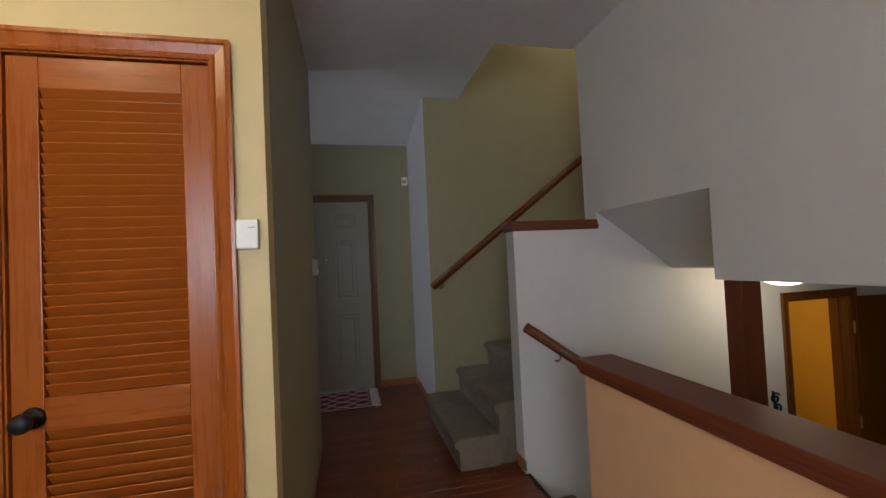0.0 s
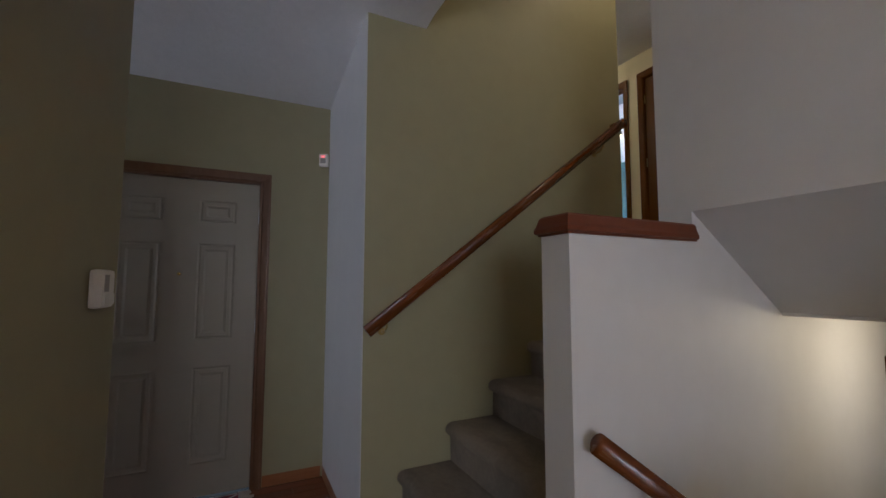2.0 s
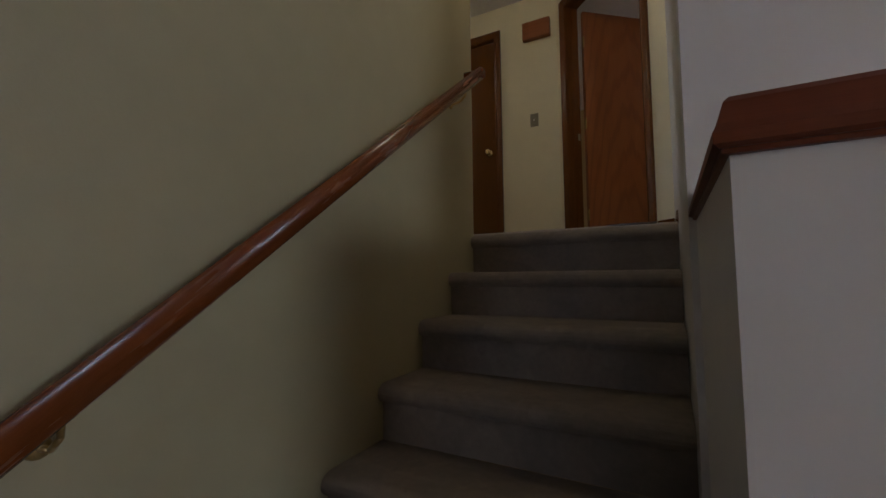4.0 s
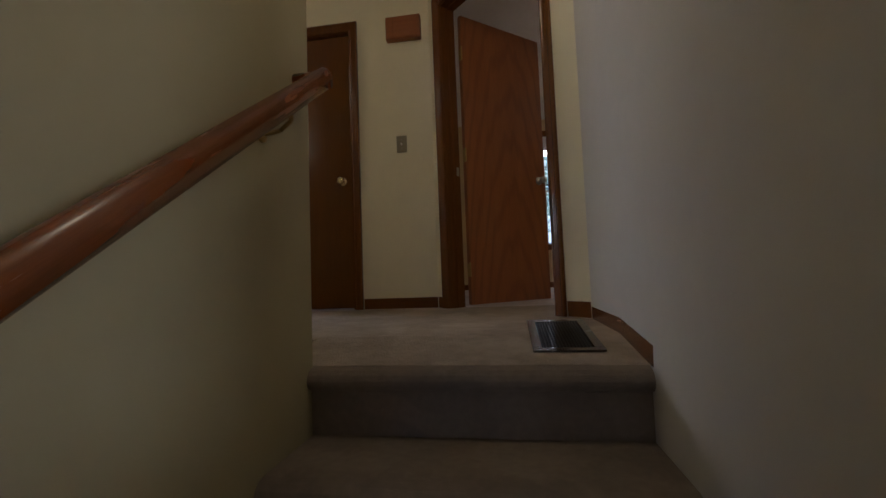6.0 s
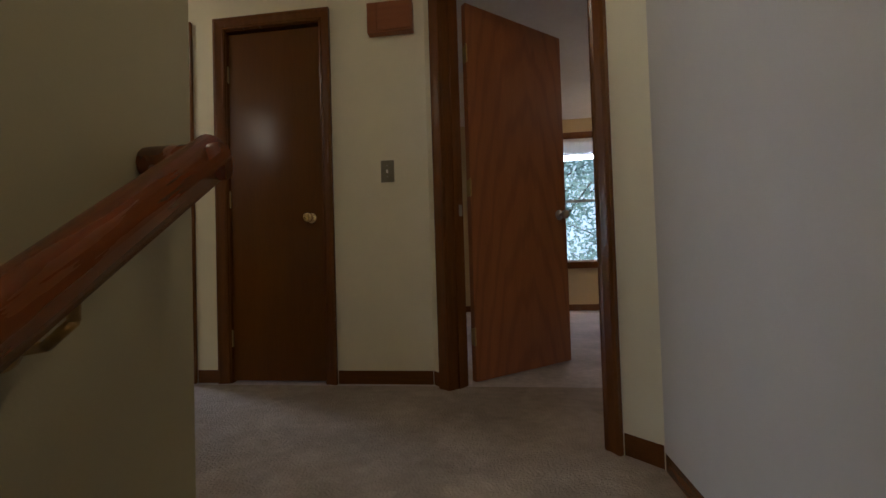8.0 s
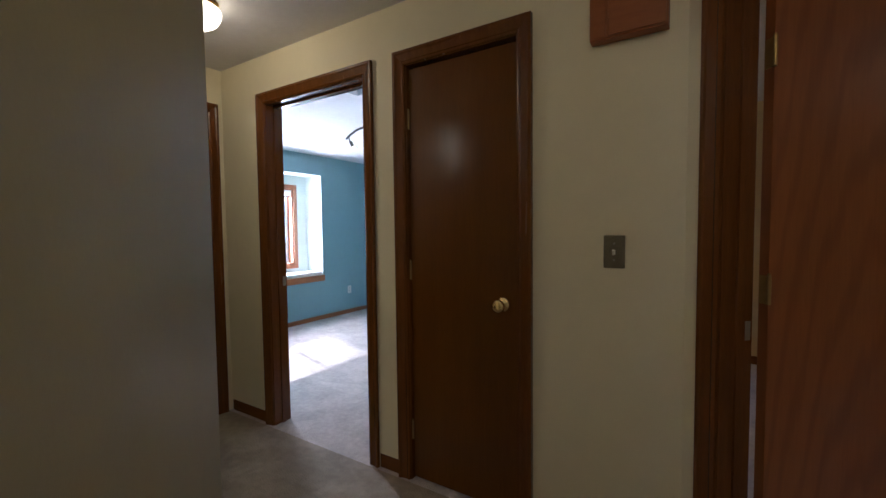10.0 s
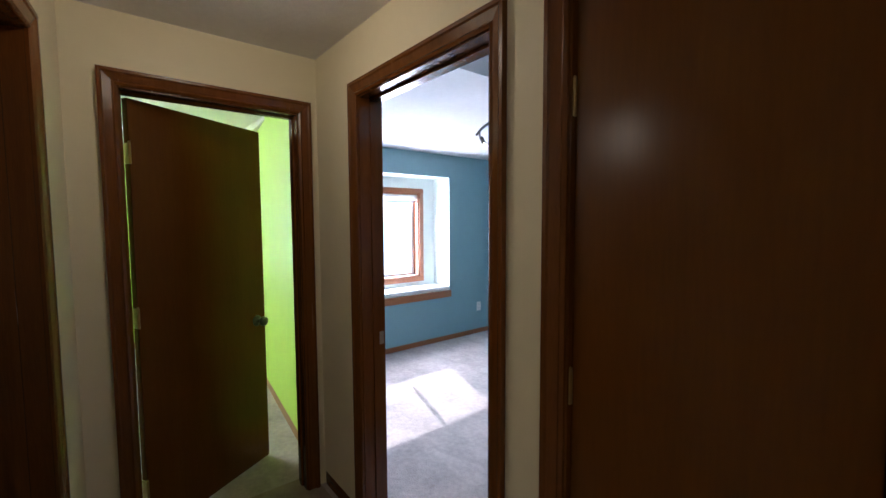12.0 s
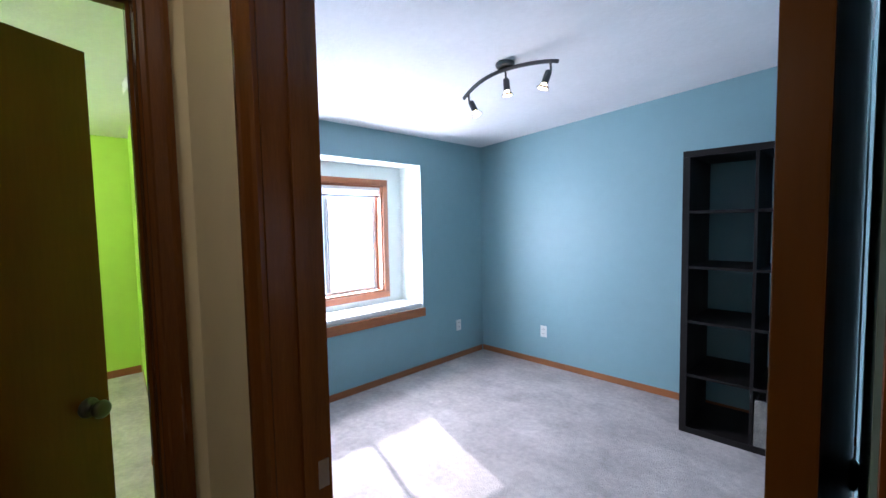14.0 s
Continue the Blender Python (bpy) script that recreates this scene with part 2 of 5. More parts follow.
CUSHION = material("white_cushion_cloth", (0.80, 0.80, 0.78), 0.9, vary=0.04, scale=3, bump=0.3, bump_scale=300)
SHADE = glowing("lamp_shade_lit", (1.0, 0.72, 0.42), 0.9)
LINEN_BOX = material("marbled_paper_box", (0.20, 0.185, 0.165), 0.8, vary=0.6, scale=16)
CERAMIC = material("pale_ceramic", (0.55, 0.5, 0.44), 0.2, vary=0.15, scale=12)
GLOBE = glowing("lit_opal_glass", (1.0, 0.86, 0.62), 5.0)
BULB = glowing("lit_bulb", (1.0, 0.78, 0.48), 12.0)
LED = glowing("red_led", (1.0, 0.05, 0.05), 6.0)
PANE = glass("clear_glass")
RUG_RED = material("crimson_rug_pile", (0.22, 0.022, 0.040), 0.95, vary=0.15, scale=12, bump=0.7, bump_scale=400)
RUG_WHITE = material("ivory_rug_pattern", (0.62, 0.55, 0.50), 0.95, vary=0.12, scale=12, bump=0.7, bump_scale=400)
# Leaves paled towards blue: backlight and haze put into the base colour.
LEAFAGE = material("washed_out_foliage", (0.42, 0.56, 0.52), 0.8, vary=0.6, scale=2.5)


def let_light_through(m, share=0.5):
    """Mixes in light that shines through thin leaves."""
    n, l = m.node_tree.nodes, m.node_tree.links
    b, out = n["Principled BSDF"], n["Material Output"]
    thin = n.new("ShaderNodeBsdfTranslucent")
    l.new(b.inputs["Base Color"].links[0].from_socket, thin.inputs["Color"])
    mix = n.new("ShaderNodeMixShader")
    mix.inputs[0].default_value = share
    l.new(b.outputs[0], mix.inputs[1])
    l.new(thin.outputs[0], mix.inputs[2])
    l.new(mix.outputs[0], out.inputs["Surface"])


let_light_through(LEAFAGE)
GRASS = material("far_grass", (0.10, 0.15, 0.05), 0.9, vary=0.3, scale=0.5)

# ---- mesh helpers ----


def finish(bm, name, mats, smooth=False):
    bmesh.ops.recalc_face_normals(bm, faces=bm.faces)
    me = bpy.data.meshes.new(name)
    bm.to_mesh(me)
    bm.free()
    for m in mats if isinstance(mats, (list, tuple)) else [mats]:
        me.materials.append(m)
    if smooth:
        for p in me.polygons:
            p.use_smooth = True
    return me


def part(name, bm, mat, parent=None, label="", smooth=False):
    ob = new(name, finish(bm, name, mat, smooth))
    if parent is not None:
        ob.parent = parent
    if label:
        tagged(ob, label)
    return ob


def thing(name, m, label, category, group="", kind=""):
    ob = new(name)
    ob.empty_display_size = 0.1
    ob.matrix_world = m
    return tagged(ob, label, category, group, kind)


def box(bm, x0, x1, y0, y1, z0, z1, bevel=0.0):
    vs = [bm.verts.new(c) for c in ((x0, y0, z0), (x1, y0, z0), (x1, y1, z0), (x0, y1, z0), (x0, y0, z1), (x1, y0, z1), (x1, y1, z1), (x0, y1, z1))]
    fs = [bm.faces.new([vs[i] for i in f]) for f in ((0, 3, 2, 1), (4, 5, 6, 7), (0, 1, 5, 4), (1, 2, 6, 5), (2, 3, 7, 6), (3, 0, 4, 7))]
    if bevel:
        edges = {e for f in fs for e in f.edges}
        bmesh.ops.bevel(bm, geom=list(edges), offset=bevel, segments=2, affect="EDGES", profile=0.6)
    return bm


def boxed(x0, x1, y0, y1, z0, z1, bevel=0.0):
    return box(bmesh.new(), x0, x1, y0, y1, z0, z1, bevel)


def lathe(bm, profile, m=Matrix(), seg=24):
    """Turns (radius, height) pairs about the z axis of m."""
    rings = []
    for r, z in profile:
        rings.append([bm.verts.new(m @ Vector((max(r, 1e-4) * math.cos(2 * math.pi * i / seg), max(r, 1e-4) * math.sin(2 * math.pi * i / seg), z))) for i in range(seg)])
    for a, b in zip(rings, rings[1:]):
        for i in range(seg):
            bm.faces.new((a[i], a[(i + 1) % seg], b[(i + 1) % seg], b[i]))
    bm.faces.new(rings[0])
    bm.faces.new(rings[-1])
    return bm


def sweep(bm, section, path, ups=None, caps=True):
    """Carries a closed section (u, v) along a path, mitred at its corners."""
    pts = [Vector(p) for p in path]
    rings = []
    for i, p in enumerate(pts):
        d0 = (pts[i] - pts[i - 1]).normalized() if i else (pts[1] - pts[0]).normalized()
        d1 = (pts[i + 1] - pts[i]).normalized() if i + 1 < len(pts) else d0
        d = (d0 + d1).normalized()
        up = Vector(ups) if ups is not None else Vector((0, 0, 1))
        side = d.cross(up).normalized()
        real_up = side.cross(d).normalized()
        stretch = 1 / max(0.3, d.dot(d1))
        rings.append((p, side, real_up, stretch))
    loops = [[bm.verts.new(p + s * u * k + w * v) for u, v in section] for p, s, w, k in rings]
    n = len(section)
    for a, b in zip(loops, loops[1:]):
        for i in range(n):
            bm.faces.new((a[i], a[(i + 1) % n], b[(i + 1) % n], b[i]))
    if caps:
        bm.faces.new(loops[0])
        bm.faces.new(loops[-1])
    return bm


def wall(name, p0, p1, thick, z0, z1, holes=(), front=None, back=None, label="", category="wall"):
    """A wall whose front face runs from p0 to p1; its body lies to the right of that way. holes: (s0, s1, z0, z1)."""
    a, b = Vector((*p0, 0)), Vector((*p1, 0))
    length = (b - a).length
    d = (b - a) / length
    r = Vector((d.y, -d.x, 0)) * thick
    ss = sorted({0, length, *[s for h in holes for s in h[:2]]})
    zs = sorted({z0, z1, *[z for h in holes for z in h[2:]]})
    bm = bmesh.new()
    grid = {}

    def vert(i, j, k):
        if (i, j, k) not in grid:
            grid[i, j, k] = bm.verts.new(a + d * ss[i] + r * k + Vector((0, 0, zs[j])))
        return grid[i, j, k]

    def solid(i, j):
        if not (0 <= i < len(ss) - 1 and 0 <= j < len(zs) - 1):
            return False
        s, z = (ss[i] + ss[i + 1]) / 2, (zs[j] + zs[j + 1]) / 2
        return not any(h[0] < s < h[1] and h[2] < z < h[3] for h in holes)

    for i in range(len(ss) - 1):
        for j in range(len(zs) - 1):
            if not solid(i, j):
                continue
            bm.faces.new((vert(i, j, 0), vert(i + 1, j, 0), vert(i + 1, j + 1, 0), vert(i, j + 1, 0)))
            bm.faces.new((vert(i, j, 1), vert(i, j + 1, 1), vert(i + 1, j + 1, 1), vert(i + 1, j, 1))).material_index = 1
            for (di, dj), e in {(-1, 0): ((i, j), (i, j + 1)), (1, 0): ((i + 1, j), (i + 1, j + 1)), (0, -1): ((i, j), (i + 1, j)), (0, 1): ((i, j + 1), (i + 1, j + 1))}.items():
                if not solid(i + di, j + dj):
                    (i0, j0), (i1, j1) = e
                    bm.faces.new((vert(i0, j0, 0), vert(i1, j1, 0), vert(i1, j1, 1), vert(i0, j0, 1)))
    ob = part(name, bm, [front, back or front])
    return tagged(ob, label or "plain painted drywall wall", category, kind="structure")


def slab(name, x0, x1, y0, y1, z0, z1, mat, label, category):
    return tagged(part(name, boxed(x0, x1, y0, y1, z0, z1), mat), label, category, kind="structure")

PAINT_MINT = material("pale_mint_paint", (0.76, 0.82, 0.79), 0.55, vary=0.03, scale=1.2, bump=0.10, bump_scale=130)
BX, BY = -4.370, 6.762   # blue room
SY0, SY1, SZ0, SZ1 = 4.3125, 5.860, 2.179, 3.648   # its window alcove
U = 1.635          # upper floor
UC = 3.972         # upper ceiling
LOW = -1.11        # lower floor
LC = 1.213          # lower ceiling
MC = 2.80          # main ceiling
DH = 2.035         # door opening height
DU = 2.050         # the same on the upper level
DB = 2.095         # and of the bedroom

# ---- large structure: entry, hall and kitchen ----
FD0, FD1 = -1.381, -0.443
wall("wall_entry_door", (-1.01, 0.12), (-1.01, -4.2), 0.15, 0, 2.9, [(0.12 - FD1, 0.12 - FD0, 0, DH)], PAINT_OLIVE, label="olive drywall wall around the front door")
wall("wall_entry_return", (-0.002, 0), (-1.01, 0), 0.12, 0, 2.9, (), PAINT_WHITE, label="narrow white wall beside the entry")
wall("wall_stair_olive", (0, 1.86), (0, 0.004), 0.12, 0, UC + 0.1, (), PAINT_OLIVE, PAINT_CREAM, label="tall olive wall along the upper stairs")
wall("wall_hall_grey", (0.35, -0.928), (1.98, -0.946), 0.11, 0, MC + 0.05, (), PAINT_OLIVE, label="olive-grey hallway wall")
wall("wall_living_side", (0.35, -4.2), (0.35, -1.047), 0.11, 0, MC + 0.05, (), PAINT_OLIVE)
LD0, LD1 = -1.688, -1.095
wall("wall_kitchen_closet", (2.094, -0.948), (2.094, -4.2), 0.114, 0, MC + 0.05, [(-0.948 - LD1, -0.948 - LD0, 0, DH)], PAINT_YELLOW, label="pale yellow kitchen wall around the louvred closet door")
wall("wall_living_end", (-1.16, -4.2), (0.46, -4.2), 0.15, 0, MC + 0.05, [(0.4, 1.3, 0.8, 2.2)], PAINT_OLIVE)
wall("wall_kitchen_south", (2.0, -4.2), (5.75, -4.2), 0.15, 0, MC + 0.05, (), PAINT_YELLOW)
wall("wall_kitchen_east", (5.6, -4.35), (5.6, 7.14), 0.15, LOW, MC + 0.05, [(1.85, 3.65, 1.0, 2.2)], PAINT_YELLOW)
wall("wall_closet_back", (1.5, -4.2), (1.5, -1.047), 0.1, 0, MC + 0.05, (), PAINT_WHITE)
# upper wall that hangs over the lower stairs and the kitchen's overlook
bm = bmesh.new()
box(bm, 0.972, 1.995, 0.93, 1.05, 1.612, UC + 0.05)
box(bm, 1.995, 5.6, 0.93, 1.05, 1.192, UC + 0.05)
tagged(part("wall_overhang", bm, PAINT_WHITE), "large white wall hanging over the lower stairs", "wall", kind="structure")
tagged(part("wall_soffit_side", boxed(1.995, 2.06, 1.05, 1.56, LC, 1.66), PAINT_WHITE), "white side wall of the stair soffit", "wall", kind="structure")
bm = bmesh.new()
vs = [bm.verts.new(c) for c in ((1.105, 0.935, 1.612), (1.995, 0.935, 1.612), (1.995, 1.484, 1.228), (1.105, 1.484, 1.228), (1.105, 1.05, 1.75), (1.995, 1.05, 1.75), (1.995, 1.60, 1.36), (1.105, 1.60, 1.36))]
for f in ((0, 1, 2, 3), (4, 7, 6, 5), (0, 4, 5, 1), (2, 6, 7, 3), (1, 5, 6, 2), (0, 3, 7, 4)):
    bm.faces.new([vs[i] for i in f])
tagged(part("ceiling_soffit", bm, PAINT_WHITE), "sloping white soffit over the lower stairs", "ceiling", kind="structure")
# wall between the two stairs: knee wall first, then full height
bm = bmesh.new()
box(bm, 0.988, 1.116, 0.33, 0.93, LOW, 1.505)
tagged(part("wall_knee", bm, PAINT_WHITE), "white knee wall between the two stairs", "wall", kind="structure")
LW0, LW1 = 2.475, 3.10
wall("wall_stair_right", (0.972, 1.05), (0.972, 2.63), 0.118, 1.612, UC + 0.05, (), PAINT_STAIR, label="wall along the upper stairs, cool dim light in its paint colour")
wall("wall_lower_left", (1.105, 7.0), (1.105, 0.93), 0.133, LOW, 1.612, [(7.0 - LW1, 7.0 - LW0, LOW, 0.935)], PAINT_WHITE, PAINT_STAIR, "white wall along the lower stairs")
wall("wall_lower_far", (5.6, 7.02), (1.0, 7.02), 0.12, LOW, LC + 0.1, (), PAINT_TEAL, label="teal wall of the lower room")
wall("wall_lower_bath_back", (-0.4, 1.9), (-0.4, 4.2), 0.1, LOW, LC, (), PAINT_MUSTARD)
wall("wall_lower_bath_a", (0.98, 4.2), (-0.4, 4.2), 0.1, LOW, LC, (), PAINT_MUSTARD, label="mustard wall seen through the lower doorway")
wall("wall_lower_bath_b", (-0.5, 1.9), (0.98, 1.9), 0.1, LOW, LC, (), PAINT_MUSTARD)
wall("wall_lower_front", (5.6, 0.37), (1.99, 0.37), -0.115, LOW, 0.0, (), PAINT_WHITE)
bm = boxed(1.99, 5.6, 0.25, 0.37, -0.003, 0.842)
tagged(part("wall_half", bm, PAINT_SALMON), "low salmon half wall beside the stairs", "wall", kind="structure")
tagged(part("post", boxed(2.040, 2.122, 0.928, 1.035, LOW, 1.1915, 0.004), CAP_Z), "dark mahogany square post under the overhang", "post")

# floors
slab("floor_kitchen", 1.99, 5.6, -4.2, 0.25, -0.2, -0.012, PLANK, "cherry hardwood floor", "floor")
floor_main = slab("floor_hall", -1.16, 1.99, -4.2, 0.36, -0.2, -0.012, GAP, "dark cherry hardwood strip floor", "floor")
slab("floor_lower", -0.5, 5.6, 0.37, 7.14, LOW - 0.15, LOW, CARPET, "grey-beige carpet of the lower level", "floor")
slab("floor_upper_rooms", -2.75, 5.0, 3.45, 7.1, U - 0.2, U, CARPET, "grey-beige cut-pile carpet", "floor")
slab("floor_blue_room", -4.61, -2.75, 3.59, 7.1, U - 0.2, U, CARPET, "grey-beige cut-pile carpet in the blue room", "floor")
slab("floor_upper_west", -6.75, -2.75, 0.3, 3.59, U - 0.2, U, CARPET, "grey-beige cut-pile carpet", "floor")
slab("floor_upper_landing", -0.12, 5.0, 2.16, 3.45, U - 0.2, U, CARPET_HALL, "worn carpet on the landing, browned for its dim warm light", "floor")
slab("floor_upper_hall", -2.75, -0.12, 0.12, 3.45, U - 0.2, U, CARPET_HALL, "worn carpet in the upper hall, browned for its dim warm light", "floor")

bm = bmesh.new()
EDGE = 1.594       # worn, sagging edge of the landing
vs = [bm.verts.new((x, y, z)) for x in (-0.4, 0.971) for y, z in ((1.86, EDGE), (2.161, U + 0.001), (2.161, U - 0.2), (1.86, U - 0.2))]
for f in ((0, 1, 2, 3), (7, 6, 5, 4), (0, 4, 5, 1), (1, 5, 6, 2), (2, 6, 7, 3), (3, 7, 4, 0)):
    bm.faces.new([vs[i] for i in f])
tagged(part("floor_landing_edge", bm, CARPET_HALL), "worn carpet dipping to the stair head, browned for dim warm light", "floor", kind="structure")

# ceilings
bm = bmesh.new()
vs = [bm.verts.new(c) for c in ((-1.01, -4.2, 2.635), (0.10, -4.2, MC), (0.10, 0.34, MC), (-1.01, 0.34, 2.635), (-1.01, -4.2, 2.95), (0.10, -4.2, 2.95), (0.10, 0.34, 2.95), (-1.01, 0.34, 2.95))]
for f in ((0, 3, 2, 1), (4, 5, 6, 7), (0, 1, 5, 4), (1, 2, 6, 5), (2, 3, 7, 6), (3, 0, 4, 7)):
    bm.faces.new([vs[i] for i in f])
tagged(part("ceiling_entry", bm, CEILING), "white sloping entry ceiling", "ceiling", kind="structure")
bm = bmesh.new()
box(bm, 0.10, 0.93, -4.2, 0.34, MC, 2.95)
box(bm, 0.93, 5.75, -4.35, 0.93, MC, 2.95)
tagged(part("ceiling_main", bm, CEILING), "white textured ceiling of the main level", "ceiling", kind="structure")
slab("ceiling_lower_bath", -0.5, 0.97, 1.9, 4.3, LC, LC + 0.05, CEILING, "white ceiling of the lower bathroom", "ceiling")
slab("ceiling_lower", 1.105, 5.75, 1.494, 7.14, LC, LC + 0.05, CEILING, "white ceiling of the lower level", "ceiling")
slab("ceiling_lower_front", 1.998, 5.75, 1.05, 1.494, LC, LC + 0.05, CEILING, "white ceiling of the lower level", "ceiling")
wall("wall_stairwell_front", (-0.12, 0.34), (1.1, 0.34), 0.12, 2.95, UC + 0.1, (), PAINT_CREAM)
wall("wall_stairwell_side", (0.93, 0.34), (0.93, 0.93), 0.12, 2.95, UC + 0.1, (), PAINT_CREAM)

# ---- large structure: upper level ----
bm = bmesh.new()
HX0, HX1, HY0, HY1 = -2.40, -1.74, 3.90, 4.56
box(bm, -6.75, 5.0, 0.22, 3.6, UC, UC + 0.12)
box(bm, -1.22, 5.0, 3.6, 7.1, UC, UC + 0.12)
tagged(part("ceiling_upper", bm, CEILING), "white lightly textured ceiling of the upper level", "ceiling", kind="structure")


def blue_ceiling(x):
    """Height of the blue room's gently sloping ceiling."""
    return 3.915 + 0.068 * (x - BX)


bm = bmesh.new()
for x0, x1, y0, y1 in ((BX - 0.2, HX0, 3.605, 7.0), (HX1, -1.22, 3.605, 7.0), (HX0, HX1, 3.605, HY0), (HX0, HX1, HY1, 7.0)):
    vs = [bm.verts.new((x, y, blue_ceiling(x) + h)) for h in (0, 0.14) for x, y in ((x0, y0), (x1, y0), (x1, y1), (x0, y1))]
    for f in ((0, 3, 2, 1), (4, 5, 6, 7), (0, 1, 5, 4), (1, 2, 6, 5), (2, 3, 7, 6), (3, 0, 4, 7)):
        bm.faces.new([vs[i] for i in f])
tagged(part("ceiling_blue_room", bm, CEILING), "white gently sloping ceiling of the blue room", "ceiling", kind="structure")
BD0, BD1 = -2.156, -1.305     # blue room doorway
CD0, CD1 = -1.059, -0.462     # closet doorway
YF = 3.476
wall("wall_hall_north", (0.126, YF), (-2.735, YF), 0.115, U, UC, [(0.126 - CD1, 0.126 - CD0, U, U + DU), (0.126 - BD1, 0.126 - BD0, U, U + DU)], PAINT_CREAM, PAINT_BLUE, "cream hallway wall with three doorways")
DW = 0.885
dl = math.hypot(0.844, 0.844)
ds0 = 0.125
wall("wall_bedroom_diagonal", (0.972, 2.63), (0.126, YF), 0.115, U, UC, [(dl - ds0 - DW, dl - ds0, U, U + DB)], PAINT_CREAM, PAINT_TAN, "cream diagonal wall around the bedroom door")
GX = -2.62
GD0, GD1 = 2.619, 3.385
wall("wall_hall_end", (GX, YF), (GX, 2.36), 0.115, U, UC, [(YF - GD1, YF - GD0, U, U + DU)], PAINT_CREAM, PAINT_GREEN, "cream wall at the end of the hall")
HW0, HW1 = Vector((-0.56, 2.262)), Vector((-2.62, 2.46))
hl = (HW1 - HW0).length
BA0, BA1 = 0.85, 1.60
wall("wall_hall_south", tuple(HW1), tuple(HW0), 0.115, U, UC, [(hl - BA1, hl - BA0, U, U + DU)], PAINT_CREAM, PAINT_WHITE, "cream hallway wall beside the bathroom door")
wall("wall_landing_diagonal", (-0.56, 2.262), (0, 1.86), 0.115, U, UC, (), PAINT_OLIVE, PAINT_WHITE, "olive diagonal wall at the stair head")
wall("wall_bath_south", (-2.735, 0.245), (-0.12, 0.245), 0.12, U, UC, (), PAINT_WHITE)
# blue room
wall("wall_blue_west", (BX, BY), (BX, 3.72), 0.14, U, UC, [(BY - SY1, BY - SY0, SZ0, SZ1)], PAINT_BLUE, label="blue wall around the window alcove")
wall("wall_blue_north", (-1.1, BY), (BX - 0.14, BY), 0.14, U, UC + 0.2, (), PAINT_BLUE, label="blue painted wall")
wall("wall_blue_east", (-1.334, 3.591), (-1.334, BY), 0.115, U, UC + 0.2, (), PAINT_BLUE)
AX = -4.692
bm = bmesh.new()
box(bm, AX - 0.12, BX - 0.14, SY1, SY1 + 0.115, 2.0, 3.80)
box(bm, AX - 0.12, BX - 0.14, SY0 - 0.115, SY0, 2.0, 3.80)
box(bm, AX - 0.12, BX - 0.14, SY0, SY1, SZ1, 3.80)
box(bm, AX - 0.12, BX - 0.14, SY0, SY1, 2.0, SZ0)
tagged(part("wall_alcove", bm, PAINT_MINT), "pale mint window alcove", "alcove", kind="structure")
bm = bmesh.new()
box(bm, BX - 0.14, BX - 0.002, SY1 - 0.0025, SY1 - 0.0005, SZ0 + 0.002, SZ1 - 0.002)
box(bm, BX - 0.14, BX - 0.002, SY0 + 0.0015, SY0 + 0.0035, SZ0 + 0.002, SZ1 - 0.002)
box(bm, BX - 0.14, BX - 0.002, SY0 + 0.004, SY1 - 0.003, SZ1 - 0.0045, SZ1 - 0.0015)
tagged(part("trim_alcove_reveal", bm, PAINT_MINT), "pale mint alcove reveal", "alcove", kind="structure")
WY0, WY1, WZ0, WZ1 = 4.50, 5.632, 2.416, 3.464
wall("wall_alcove_back", (AX, SY1 + 0.115), (AX, SY0 - 0.115), 0.12, 2.0, 3.80, [(SY1 + 0.115 - WY1, SY1 + 0.115 - WY0, WZ0, WZ1)], PAINT_MINT, label="pale mint wall around the alcove window")
# green room
wall("wall_green_north", (-2.735, 3.465), (-6.6, 3.895), 0.09, U, UC, (), PAINT_GREEN, PAINT_BLUE, "lime green wall")
slab("floor_green_nook", -6.75, -4.61, 3.59, 4.22, U - 0.2, U, CARPET, "grey-beige cut-pile carpet", "floor")
slab("ceiling_green_nook", -6.75, -4.61, 3.6, 4.22, UC, UC + 0.12, CEILING, "white ceiling of the green room", "ceiling")
wall("wall_green_west", (-6.45, 4.1), (-6.45, 0.3), 0.14, U, UC, [(1.6, 2.7, U + 0.7, U + 1.95)], PAINT_GREEN, label="lime green wall with a window")
wall("wall_green_south", (-6.75, 0.3), (-2.62, 0.3), 0.14, U, UC, (), PAINT_GREEN)
wall("wall_green_east", (-2.735, 0.3), (-2.735, 2.42), 0.1, U, UC, (), PAINT_GREEN, PAINT_WHITE)
# bedroom
BNY = 6.47
wall("wall_bedroom_north", (4.4, BNY), (-0.4, BNY), 0.14, U, UC, [(4.4 - 1.80, 4.4 - 1.14, 2.20, 3.75)], PAINT_TAN, label="tan bedroom wall with a window")
wall("wall_bedroom_east", (4.4, 2.5), (4.4, BNY), 0.14, U, UC, (), PAINT_TAN)
wall("wall_bedroom_west", (-0.30, BNY), (-0.30, 3.591), 0.1, U, UC, (), PAINT_TAN)
wall("wall_bedroom_south", (1.09, 2.60), (4.4, 2.60), 0.14, U, UC, (), PAINT_TAN)

# ---- stairs ----
RISE, RUN, NOSE0 = 0.199, 0.2725, -0.083


